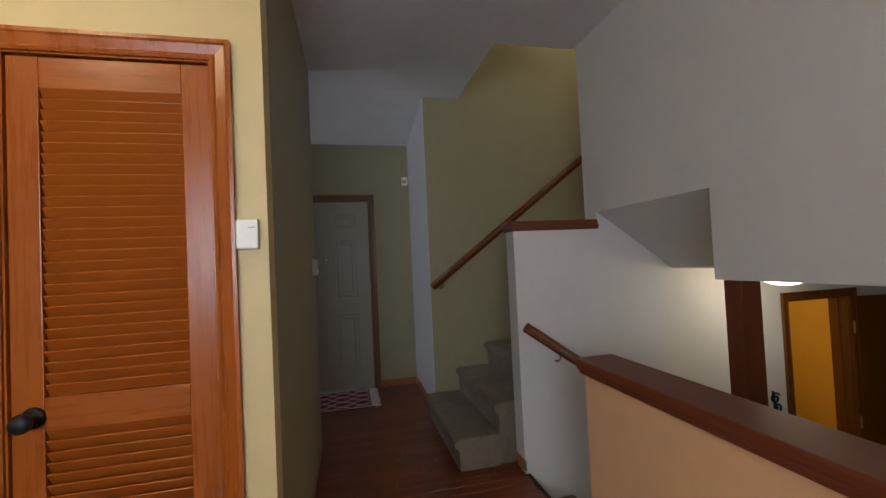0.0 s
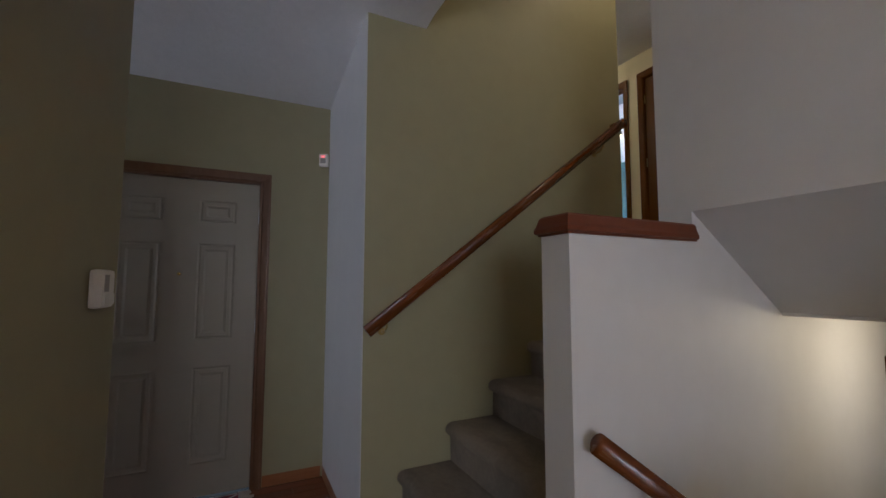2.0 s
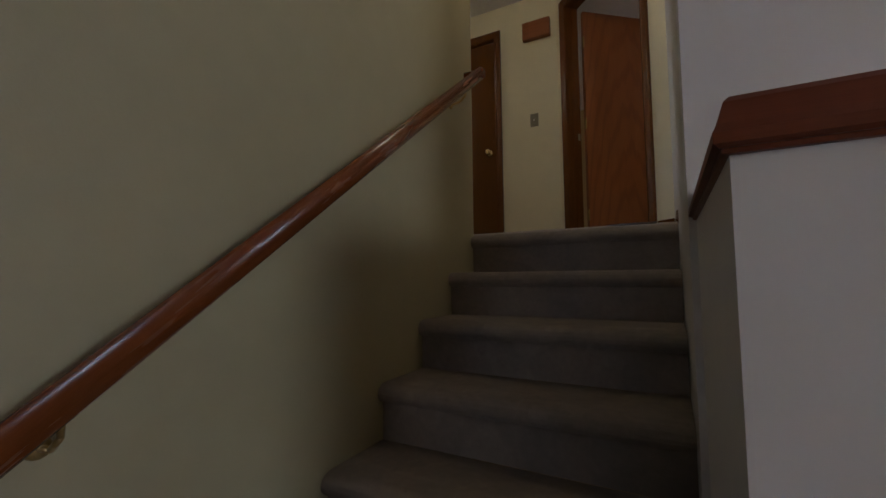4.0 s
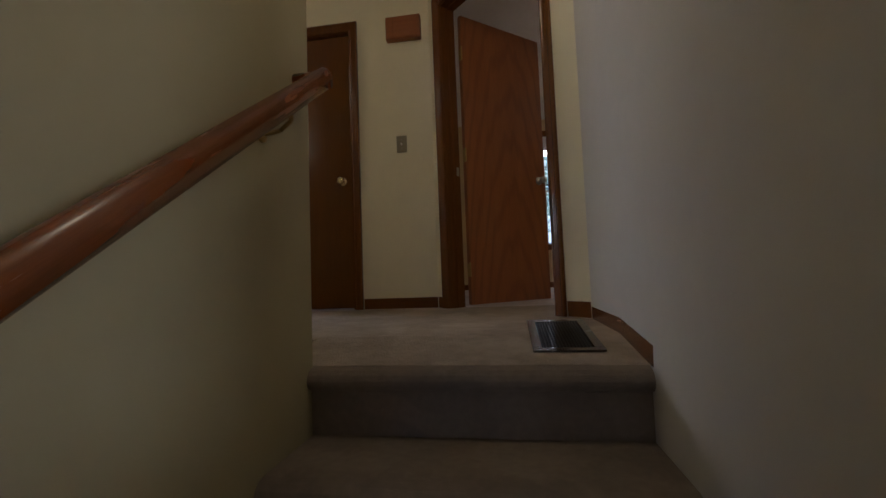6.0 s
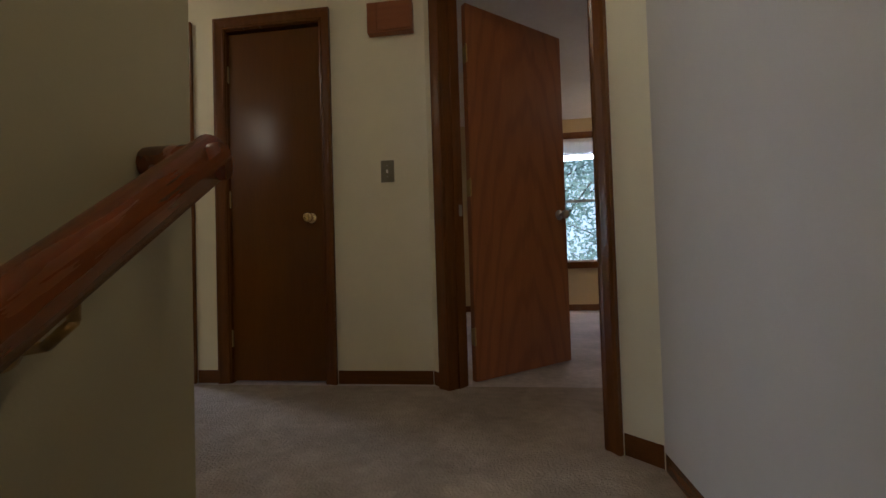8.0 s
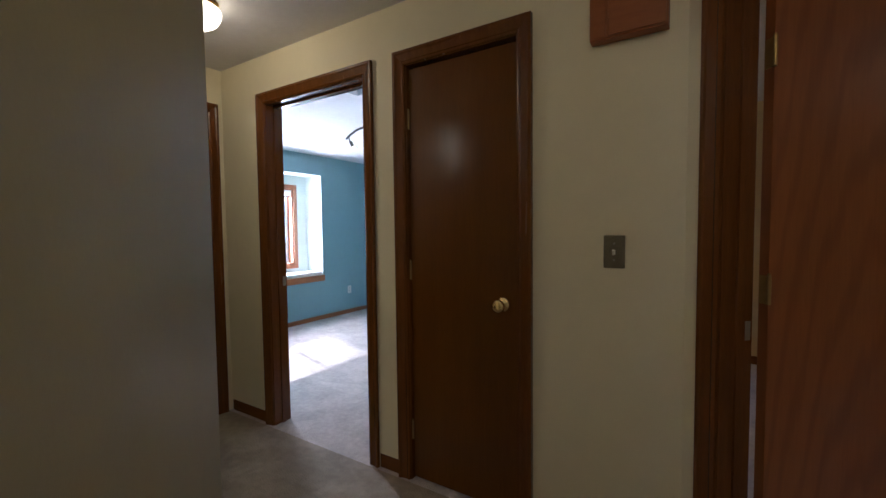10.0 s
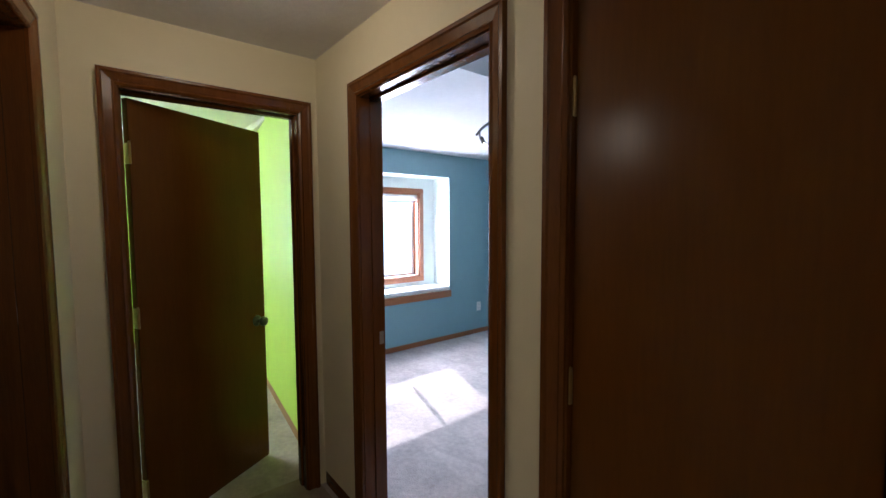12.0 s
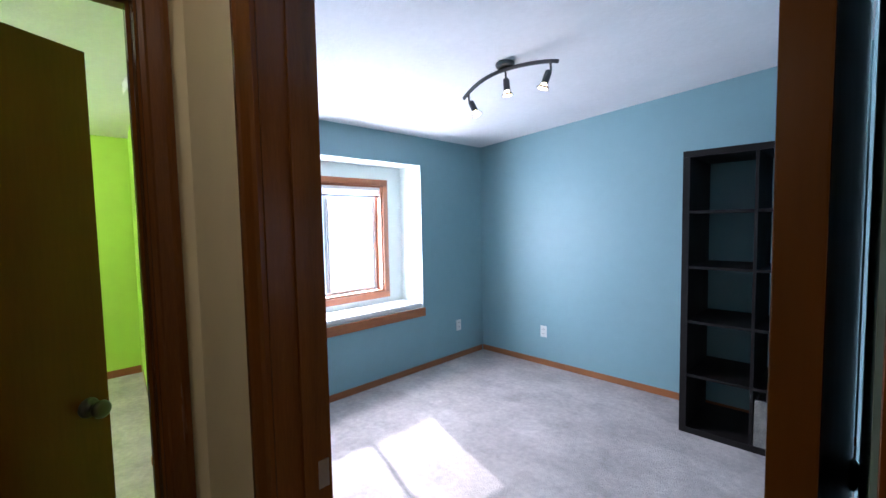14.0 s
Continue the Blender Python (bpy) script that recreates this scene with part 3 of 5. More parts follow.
def step_mesh(x0, x1, yn, z, run, rise, lift=0.0):
    bm = bmesh.new()
    prof = [(yn + 0.032, z - rise), (yn + 0.030, z - 0.068), (yn + 0.012, z - 0.060), (yn + 0.002, z - 0.046), (yn, z - 0.034), (yn + 0.005, z - 0.018), (yn + 0.018, z - 0.006), (yn + 0.04, z), (yn + run + 0.031, z + lift), (yn + run + 0.031, z - rise)]
    a = [bm.verts.new((x0, *p)) for p in prof]
    b = [bm.verts.new((x1, *p)) for p in prof]
    for i in range(len(prof)):
        j = (i + 1) % len(prof)
        bm.faces.new((a[i], a[j], b[j], b[i]))
    bm.faces.new(a)
    bm.faces.new(b)
    return bm


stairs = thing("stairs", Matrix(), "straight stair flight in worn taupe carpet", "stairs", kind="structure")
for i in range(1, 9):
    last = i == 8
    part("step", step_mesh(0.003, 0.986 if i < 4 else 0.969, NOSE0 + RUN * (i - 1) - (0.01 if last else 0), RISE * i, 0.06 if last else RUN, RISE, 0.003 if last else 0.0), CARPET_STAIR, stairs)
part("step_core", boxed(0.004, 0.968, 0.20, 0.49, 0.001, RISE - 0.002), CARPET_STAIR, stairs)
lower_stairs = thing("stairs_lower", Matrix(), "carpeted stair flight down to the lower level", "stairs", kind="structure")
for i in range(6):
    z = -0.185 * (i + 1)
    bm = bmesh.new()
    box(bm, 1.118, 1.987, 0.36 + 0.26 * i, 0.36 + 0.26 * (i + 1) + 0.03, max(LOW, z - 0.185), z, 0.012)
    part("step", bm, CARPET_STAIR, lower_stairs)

# ---- handrails and caps ----


def rail_section(w, h):
    n = 20
    return [(w * 0.5 * math.cos(2 * math.pi * k / n) * (0.9 if k > n / 2 else 1), h * 0.5 * math.sin(2 * math.pi * k / n)) for k in range(n)]


def handrail(name, start, end, to_wall, brackets, label, ret):
    """A round-topped rail on brass brackets, its local y along the rail; to_wall: way to its wall along x."""
    start, end = Vector(start), Vector(end)
    d = end - start
    m = Matrix.Translation(start) @ pose(0, 0, 0, math.degrees(math.atan2(d.z, d.y)), 0, 0)
    back = m.inverted()
    rail = thing(name, m, label, "handrail")
    e = Vector((0, d.length, 0))
    bm = bmesh.new()
    sweep(bm, rail_section(0.052, 0.063), [(0, 0, 0), e])
    part("rail", bm, RAIL, rail, smooth=True)
    if ret:
        bm = bmesh.new()
        sweep(bm, rail_section(0.050, 0.052), [e + Vector((to_wall * -0.024, -0.024, 0)), e + Vector((to_wall * 0.082, -0.024, 0))])
        part("return", bm, RAIL, rail, smooth=True)
    for f in brackets:
        p = start.lerp(end, f)
        bm = bmesh.new()
        path = [p + Vector((0, 0, -0.026)), p + Vector((0, 0, -0.055)), p + Vector((to_wall * 0.03, 0, -0.078)), p + Vector((to_wall * 0.08, 0, -0.085))]
        for a, b in zip(path, path[1:]):
            rot = (b - a).to_track_quat("Z", "Y").to_matrix().to_4x4()
            lathe(bm, [(0.0055, 0), (0.0055, (b - a).length)], back @ Matrix.Translation(a) @ rot, 10)
        plate = Matrix.Translation(path[-1]) @ pose(0, 0, 0, 0, 90 if to_wall > 0 else -90, 0)
        lathe(bm, [(0.020, 0.003), (0.018, -0.004), (0.010, -0.008)], back @ plate, 16)
        part("bracket", bm, HINGE, rail, "polished brass bracket", smooth=True)
    return rail


handrail("handrail", (0.085, 0.0, 1.110), (0.083, 1.80, 2.462), -1, (0.055, 0.89), "varnished red-brown wooden handrail on the olive wall", True)
handrail("handrail", (1.188, 0.35, 0.905), (1.188, 2.05, -0.30), -1, (0.13, 0.55, 0.92), "dark wooden handrail along the lower stairs", False)


def layered_cap(name, x0, x1, y0, y1, z0, mat, label, tall=0.056):
    cap = thing(name, Matrix(), label, "wall cap")
    part("moulding", boxed(x0 + 0.012, x1 - 0.012, y0 + 0.012, y1 - 0.012 if y1 < 0.6 else y1, z0, z0 + 0.014, 0.004), mat, cap)
    part("moulding", boxed(x0 + 0.006, x1 - 0.006, y0 + 0.006, y1 - 0.006 if y1 < 0.6 else y1, z0 + 0.014, z0 + 0.027, 0.005), mat, cap)
    part("board", boxed(x0, x1, y0, y1, z0 + 0.027, z0 + tall, 0.008), mat, cap)
    return cap


cap = thing("knee_wall_cap", Matrix(), "sloped-edge mahogany cap on the white knee wall", "wall cap")
bm = bmesh.new()
levels = ((-0.006, 0.0), (0.0, 0.004), (0.0, 0.016), (-0.005, 0.026), (-0.012, 0.051), (-0.018, 0.058))
loops = [[bm.verts.new((x, y, 1.505 + z)) for x, y in ((0.972 - e, 0.312 - e), (1.132 + e, 0.312 - e), (1.132 + e, 0.928), (0.972 - e, 0.928))] for e, z in levels]
for a, b in zip(loops, loops[1:]):
    for i in range(4):
        bm.faces.new((a[i], a[(i + 1) % 4], b[(i + 1) % 4], b[i]))
bm.faces.new(loops[0])
bm.faces.new(loops[-1])
part("board", bm, CAP_X, cap)
part("moulding", boxed(0.980, 1.124, 0.321, 0.928, 1.499, 1.5085, 0.002), CAP_X, cap)
layered_cap("half_wall_cap", 1.972, 5.59, 0.215, 0.395, 0.842, CAP_X, "moulded mahogany cap on the salmon half wall", 0.062)

# ---- doors ----
CASING = [(0, 0), (0, -0.009), (-0.010, -0.014), (-0.017, -0.010), (-0.030, -0.013), (-0.046, -0.017), (-0.052, -0.021), (-0.064, -0.021), (-0.064, 0)]
CASING = [(u, -v) for u, v in CASING]


def door_frame(name, m, w, depth, label, mat=TRIM_Z, back=True, stop=True, DH=DH):
    """A trimmed opening w wide, local x along it, y into the wall."""
    d = thing(name, m, label, "door", kind="structure")
    t = 0.018
    for k, (a, b) in enumerate(((0.0005, t), (w - t, w - 0.0005))):
        part("jamb", boxed(a, b, -0.002, depth + 0.002, 0.001, DH - t), mat, d)
    part("head_jamb", boxed(0.0005, w - 0.0005, -0.002, depth + 0.002, DH - t, DH - 0.0005), mat, d)
    if stop:
        for a, b in ((t, t + 0.008), (w - t - 0.008, w - t)):
            part("stop", boxed(a, b, depth * 0.45, depth * 0.45 + 0.03, 0.001, DH - t - 0.011), mat, d)
        part("stop", boxed(t, w - t, depth * 0.45, depth * 0.45 + 0.03, DH - t - 0.011, DH - t), mat, d)
    path = [(0.012, -0.002, 0.001), (0.012, -0.002, DH - 0.012), (w - 0.012, -0.002, DH - 0.012), (w - 0.012, -0.002, 0.001)]
    bm = bmesh.new()
    sweep(bm, CASING, path, ups=(0, -1, 0))
    part("casing", bm, mat, d)
    part("strike_plate", boxed(t, t + 0.002, depth * 0.62, depth * 0.95, 0.895, 0.955), PEWTER, d)
    if back:
        bm = bmesh.new()
        sweep(bm, CASING, [(x, depth + 0.002, z) for x, z in ((w + 0.004, 0.001), (w + 0.004, DH + 0.004), (-0.004, DH + 0.004), (-0.004, 0.001))], ups=(0, 1, 0))
        part("casing", bm, mat, d)
    return d


def knob_mesh(side=-1):
    """A round knob on its rose, pointing along local y."""
    bm = bmesh.new()
    m = pose(0, 0, 0, 90 if side < 0 else -90, 0, 0)
    lathe(bm, [(0.0, 0), (0.032, 0.0), (0.032, 0.004), (0.026, 0.009), (0.012, 0.012), (0.011, 0.03), (0.017, 0.036), (0.026, 0.043), (0.029, 0.053), (0.027, 0.062), (0.018, 0.068), (0.0, 0.070)], m, 20)
    return bm


def hinge(parent, x, y, z, mat=HINGE):
    bm = bmesh.new()
    lathe(bm, [(0.0065, -0.045), (0.0065, 0.045)], Matrix.Translation((x, y, z)), 10)
    lathe(bm, [(0.004, 0.045), (0.006, 0.05), (0.001, 0.054)], Matrix.Translation((x, y, z)), 10)
    part("hinge", bm, mat, parent)


def flush_leaf(name, m, w, mat, knob_mat, label, hinge_left=True, knob_z=0.925, thick=0.035, height=2.018, hinge_side=-1):
    """A flat door leaf; local x from its hinge to its free edge (or back), y through it."""
    leaf = thing(name, m, label, "door")
    part("slab", boxed(0, w, 0, thick, 0.012, height, 0.002), mat, leaf)
    kx = w - 0.065 if hinge_left else 0.065
    for side, y in ((-1, 0), (1, thick)):
        bm = knob_mesh(side)
        bmesh.ops.translate(bm, verts=bm.verts, vec=(kx, y, knob_z))
        part("knob", bm, knob_mat, leaf, smooth=True)
    hx = -0.003 if hinge_left else w + 0.003
    for z in (0.25, 1.05, 1.78):
        hinge(leaf, hx, -0.004 if hinge_side < 0 else thick + 0.004, z)
        part("hinge_plate", boxed(hx + 0.0005, hx + 0.0028, 0.002, thick - 0.003, z - 0.045, z + 0.045) if hinge_left else boxed(hx - 0.0028, hx - 0.0005, 0.002, thick - 0.003, z - 0.045, z + 0.045), HINGE, leaf)
    bm = boxed(kx + (0.065 if hinge_left else -0.065) - 0.002, kx + (0.065 if hinge_left else -0.065) + 0.002, 0.006, thick - 0.006, 0.90, 0.955)
    part("latch_plate", bm, knob_mat, leaf)
    return leaf


door_frame("door_blue_room", pose(BD0, YF, U), BD1 - BD0, 0.115, "open doorway with dark moulded wood trim into the blue room", DH=DU)
flush_leaf("blue_room_door", pose(-1.362, YF + 0.124, U, 0, 0, 88.6), 0.785, DOOR_VENEER, NICKEL, "brown veneer door folded open into the blue room", hinge_left=True)
door_frame("door_closet", pose(CD0, YF, U), CD1 - CD0, 0.115, "dark moulded wood closet door frame", back=False, DH=DU)
flush_leaf("closet_door", pose(CD0 + 0.021, YF + 0.014, U), CD1 - CD0 - 0.042, DOOR_VENEER, BRASS, "closed flat brown veneer closet door with brass knob", hinge_left=True)
dd = Vector((0.126, YF)) + Vector((1, -1)).normalized() * ds0
door_frame("door_bedroom", pose(dd.x, dd.y, U, 0, 0, -45), DW, 0.115, "dark moulded wood frame of the bedroom doorway", DH=DB)
hin = Vector((dd.x, dd.y)) + Vector((1, -1)).normalized() * 0.022 + Vector((1, 1)).normalized() * 0.122
way = Vector((math.cos(radians(40)), math.sin(radians(40))))
hin = hin + way * 0.046
flush_leaf("bedroom_door", pose(hin.x, hin.y, U, 0, 0, 40), 0.748, DOOR_RED, NICKEL, "open reddish oak veneer bedroom door", hinge_left=True, height=2.062)
door_frame("door_green_room", pose(GX, GD0, U, 0, 0, 90), GD1 - GD0, 0.115, "dark moulded wood frame of the green room's doorway", DH=DU)
gp = pose(GX - 0.119, GD0 + 0.024, U, 0, 0, 121.3) @ pose(0.006, -0.035, 0)
flush_leaf("green_room_door", gp, 0.755, DOOR_VENEER, DARK_METAL, "half-open brown veneer door to the green room", hinge_left=True, knob_z=0.885)
bw = (HW1 - HW0).normalized()
bo = HW0 + bw * BA0
door_frame("door_bathroom", pose(bo.x, bo.y, U, 0, 0, math.degrees(math.atan2(bw.y, bw.x))), BA1 - BA0, 0.115, "dark moulded wood frame of the bathroom doorway", stop=True, DH=DU)
OAKZ = material("entry_trim_oak", (0.17, 0.082, 0.038), 0.4, scale=3, stretch=UP, dark=(0.13, 0.05, 0.02), bump=0.05, bump_scale=14, coat=0.2)
door_frame("door_entry", pose(-1.01, FD0, 0, 0, 0, 90), FD1 - FD0, 0.15, "medium brown wood frame of the front door", mat=OAKZ, back=False)
entry = thing("front_door", pose(-1.022, FD0 + 0.02, 0, 0, 0, 90), "closed white six-panel steel front door", "door")
LWD = FD1 - FD0 - 0.04
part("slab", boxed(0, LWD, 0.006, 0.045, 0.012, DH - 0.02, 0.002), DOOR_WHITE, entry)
for x0, x1 in ((0.125, 0.345), (LWD - 0.355, LWD - 0.135)):
    for z0, z1 in ((0.21, 0.81), (0.98, 1.60), (1.735, 1.885)):
        bm = bmesh.new()
        rings = []
        for inset, y in ((0, 0.0065), (0.012, 0.0015), (0.022, 0.0055), (0.040, 0.0055), (0.055, 0.0005)):
            rings.append([bm.verts.new(c) for c in ((x0 + inset, y, z0 + inset), (x1 - inset, y, z0 + inset), (x1 - inset, y, z1 - inset), (x0 + inset, y, z1 - inset))])
        for a, b in zip(rings, rings[1:]):
            for i in range(4):
                bm.faces.new((a[i], a[(i + 1) % 4], b[(i + 1) % 4], b[i]))
        bm.faces.new(rings[-1])
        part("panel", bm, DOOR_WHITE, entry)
bm = bmesh.new()
lathe(bm, [(0, 0.0), (0.010, 0.0), (0.010, 0.006), (0.004, 0.007)], pose(LWD / 2, 0.006, 1.40, 90, 0, 0), 14)
part("door_viewer", bm, BRASS, entry)
for z, k in ((0.95, 0), (1.12, 1)):
    bm = knob_mesh(-1)
    bmesh.ops.translate(bm, verts=bm.verts, vec=(0.07, 0.006, z))
    part("knob" if k == 0 else "deadbolt", bm, PEWTER, entry, smooth=True)
for z in (0.25, 1.05, 1.79):
    hinge(entry, LWD + 0.004, 0.004, z, NICKEL)
# louvred closet door
door_frame("door_louvred_closet", pose(2.094, LD0, 0, 0, 0, 90), LD1 - LD0, 0.114, "orange pine frame of the louvred closet door", mat=LOUVRE, back=False, stop=False)
louv = thing("louvred_door", pose(2.085, LD0 + 0.02, 0, 0, 0, 90), "closed orange pine louvred closet door with black knob", "door")
W = LD1 - LD0 - 0.04
for a, b in ((0, 0.082), (W - 0.082, W)):
    part("stile", boxed(a, b, 0, 0.034, 0.012, DH - 0.022, 0.003), LOUVRE, louv)
for a, b in ((0.012, 0.20), (0.885, 0.985), (1.915, DH - 0.022)):
    part("rail", boxed(0.082, W - 0.082, 0.001, 0.033, a, b, 0.003), LOUVRE_X, louv)
sl = boxed(0.083, W - 0.083, -0.0035, 0.0035, -0.0235, 0.0235, 0.002)
bmesh.ops.rotate(sl, verts=sl.verts, cent=(0, 0, 0), matrix=Matrix.Rotation(radians(32), 3, "X"))
slat = finish(sl, "slat", LOUVRE_X)
for z0, z1 in ((0.20, 0.885), (0.985, 1.915)):
    n = round((z1 - z0) / 0.0332)
    for k in range(n):
        s = new("slat", slat)
        s.parent = louv
        s.location = (0, 0.017, z0 + (k + 0.5) * (z1 - z0) / n)
bm = knob_mesh(-1)
bmesh.ops.translate(bm, verts=bm.verts, vec=(0.055, 0, 0.93))
part("knob", bm, BLACK, louv, "matte black knob", smooth=True)
for z in (0.25, 1.03, 1.785):
    hinge(louv, W + 0.006, -0.004, z, NICKEL)
# lower door
door_frame("door_lower", pose(1.105, LW0, LOW, 0, 0, 90), LW1 - LW0, 0.133, "brown wood frame of the lower doorway", mat=TRIM_Z)
flush_leaf("lower_door", pose(1.120, LW1 + 0.012, LOW, 0, 0, 80), 0.70, DOOR_VENEER, NICKEL, "open dark brown door of the lower room", hinge_left=True)

# ---- baseboards ----
BASE = [(0, 0), (0.012, 0), (0.012, 0.055), (0.009, 0.066), (0.004, 0.072), (0, 0.074)]


def baseboard(p0, p1, z, mat=None, height=1.0, label="stained wooden baseboard"):
    """Runs along a wall's foot from p0 to p1, with the wall on its left."""
    z0, z1 = z if isinstance(z, tuple) else (z, z)
    a, b = Vector((*p0, z0 + 0.001)), Vector((*p1, z1 + 0.001))
    along_x = abs(a.x - b.x) > abs(a.y - b.y)
    bm = bmesh.new()
    sweep(bm, [(u, v * height) for u, v in BASE], [a, b])
    ob = part("baseboard", bm, mat or (OAK_X if along_x else OAK_Y))
    return tagged(ob, label, "baseboard", kind="structure")


E3 = 0.001
baseboard((-0.004, -E3), (-1.0, -E3), 0)
baseboard((-1.01 + E3, -0.014), (-1.01 + E3, FD1 + 0.055), 0)
baseboard((1.116, 0.329), (0.988, 0.329), 0)
baseboard((0.36, -0.9272), (1.97, -0.9450), 0)
baseboard((5.59, 7.019), (1.12, 7.019), LOW, TRIM_X, label="dark stained baseboard along the teal wall")
TB = dict(label="dark stained wooden baseboard")
baseboard((CD0 - 0.055, YF - E3), (BD1 + 0.055, YF - E3), U, TRIM_X, **TB)
baseboard((BD0 - 0.055, YF - E3), (GX + 0.014, YF - E3), U, TRIM_X, **TB)
baseboard((0.126 - 0.004, YF - E3), (CD1 + 0.055, YF - E3), U, TRIM_X, **TB)
q = Vector((1, -1)).normalized()
o = Vector((0.126, YF)) - Vector((1, 1)).normalized() * E3
baseboard(tuple(o + q * (ds0 - 0.055)), tuple(o), U, TRIM_X, **TB)
baseboard(tuple(o + q * dl), tuple(o + q * (ds0 + DW + 0.055)), U, TRIM_X, **TB)
baseboard((0.972 - E3, 2.15), (0.972 - E3, 2.625), U - 0.006, TRIM_Y, 0.8, **TB)
baseboard((0.972 - E3, 1.835), (0.972 - E3, 2.15), (EDGE - 0.004, U - 0.006), TRIM_Y, 0.8, **TB)
lp, lq = Vector((-0.56, 2.262)), Vector((0, 1.86))
baseboard(tuple(lp), tuple(lq), U - 0.048, TRIM_X, **TB)
baseboard(tuple(HW0 + bw * (BA0 - 0.055) + Vector((0, E3))), tuple(HW0 + Vector((0, E3))), U, TRIM_X, **TB)
baseboard(tuple(HW1 + Vector((0.01, E3))), tuple(HW0 + bw * (BA1 + 0.055) + Vector((0, E3))), U, TRIM_X, **TB)
baseboard((BX + E3, BY - 0.013), (BX + E3, 3.60), U, height=0.8, label="orange oak baseboard along the blue wall")
baseboard((-1.16, BY - E3), (BX + 0.001, BY - E3), U, height=0.8, label="orange oak baseboard along the blue wall")
baseboard((-2.76, 3.4665), (-6.44, 3.876), U, label="stained baseboard along the green wall")
baseboard((-6.449, 3.87), (-6.449, 0.31), U, label="stained baseboard along the green wall")
baseboard((4.39, BNY - E3), (-0.29, BNY - E3), U, TRIM_X, label="dark stained baseboard along the tan wall")

# ---- blue room window alcove ----


def window(name, m, w, h, depth, mat, label, mullion="upright", blind=0.07, sash=VINYL):
    """A cased window: local x along it, y outwards, z up from the sill."""
    win = thing(name, m, label, "window", kind="structure")
    bm = bmesh.new()
    c = 0.055
    for a, b in (((-c, w + c), (h - 0.004, h + c)), ((-c, w + c), (-c, 0.004))):
        box(bm, a[0], a[1], -0.020, -0.002, b[0], b[1], 0.005)
    part("casing", bm, mat, win)
    for a in ((-c, 0.004), (w - 0.004, w + c)):
        part("casing", boxed(a[0], a[1], -0.018, -0.002, 0.0045, h - 0.0045, 0.005), mat, win)
    for a, b, c0, c1 in ((0.001, 0.02, 0.001, h - 0.001), (w - 0.02, w - 0.001, 0.001, h - 0.001)):
        part("frame", boxed(a, b, -0.001, depth, c0, c1), mat, win)
    part("sill", boxed(0.02, w - 0.02, -0.001, depth, 0.001, 0.022), mat, win)
    part("head", boxed(0.02, w - 0.02, -0.001, depth, h - 0.02, h - 0.001), mat, win)
    y = depth * 0.55
    f = 0.024
    if mullion == "upright":
        panes = [(0.02, w / 2 + 0.012, 0.022, h - 0.02, y), (w / 2 - 0.012, w - 0.02, 0.022, h - 0.02, y + 0.028)]
    else:
        panes = [(0.02, w - 0.02, 0.022, h / 2 + 0.015, y), (0.02, w - 0.02, h / 2 - 0.015, h - 0.02, y + 0.028)]
    for x0, x1, z0, z1, yy in panes:
        bm = bmesh.new()
        box(bm, x0, x0 + f, yy, yy + 0.025, z0, z1)
        box(bm, x1 - f, x1, yy, yy + 0.025, z0, z1)
        box(bm, x0 + f, x1 - f, yy, yy + 0.025, z0, z0 + f)
        box(bm, x0 + f, x1 - f, yy, yy + 0.025, z1 - f, z1)
        s = part("sash", bm, sash, win)
        g = part("pane", boxed(x0 + f - 0.004, x1 - f + 0.004, yy + 0.010, yy + 0.014, z0 + f - 0.004, z1 - f + 0.004), PANE, s)
        g.visible_shadow = False
    if blind:
        stack = part("blind", boxed(0.024, w - 0.024, 0.002, 0.042, h - 0.048, h - 0.022, 0.003), BLIND, win, "white raised slat blind")
        n = max(3, int(blind / 0.007))
        slat_mesh = finish(boxed(0.026, w - 0.026, 0.006, 0.040, -0.0015, 0.0015), "slat", BLIND)
        for k in range(n):
            sl2 = new("slat", slat_mesh)
            sl2.parent = stack
            sl2.location = (0, 0, h - 0.052 - k * 0.0065)
        bm = boxed(0.026, w - 0.026, 0.006, 0.040, h - 0.056 - n * 0.0065 - 0.014, h - 0.056 - n * 0.0065, 0.002)
        part("bottom_rail", bm, BLACKBROWN, stack, "dark blind bottom rail")
    return win


WOOD_WIN = material("reddish_window_oak", (0.36, 0.125, 0.05), 0.36, scale=3, stretch=UP, dark=(0.25, 0.08, 0.03), bump=0.05, bump_scale=14, coat=0.3)
window("window_blue_room", pose(AX, WY0, WZ0, 0, 0, 90), WY1 - WY0, WZ1 - WZ0, 0.12, WOOD_WIN, "reddish oak framed sliding window with raised white blind", blind=0.055)
bm = boxed(AX + 0.002, BX - 0.004, SY0 + 0.008, SY1 - 0.007, SZ0 + 0.085, SZ0 + 0.133, 0.018)
tagged(part("seat_cushion", bm, CUSHION), "thin white cushion on the window seat", "cushion")
bm = bmesh.new()
box(bm, AX + 0.002, BX - 0.002, SY0 + 0.006, SY1 - 0.005, SZ0 + 0.002, SZ0 + 0.083)
tagged(part("window_seat", bm, PAINT_MINT), "pale mint built-in window seat board", "window seat")
tagged(part("trim_seat_edge", boxed(BX + 0.001, BX + 0.021, SY0 - 0.015, SY1 + 0.013, SZ0, SZ0 + 0.083, 0.004), OAK_Y), "orange oak edge board of the window seat", "trim", kind="structure")


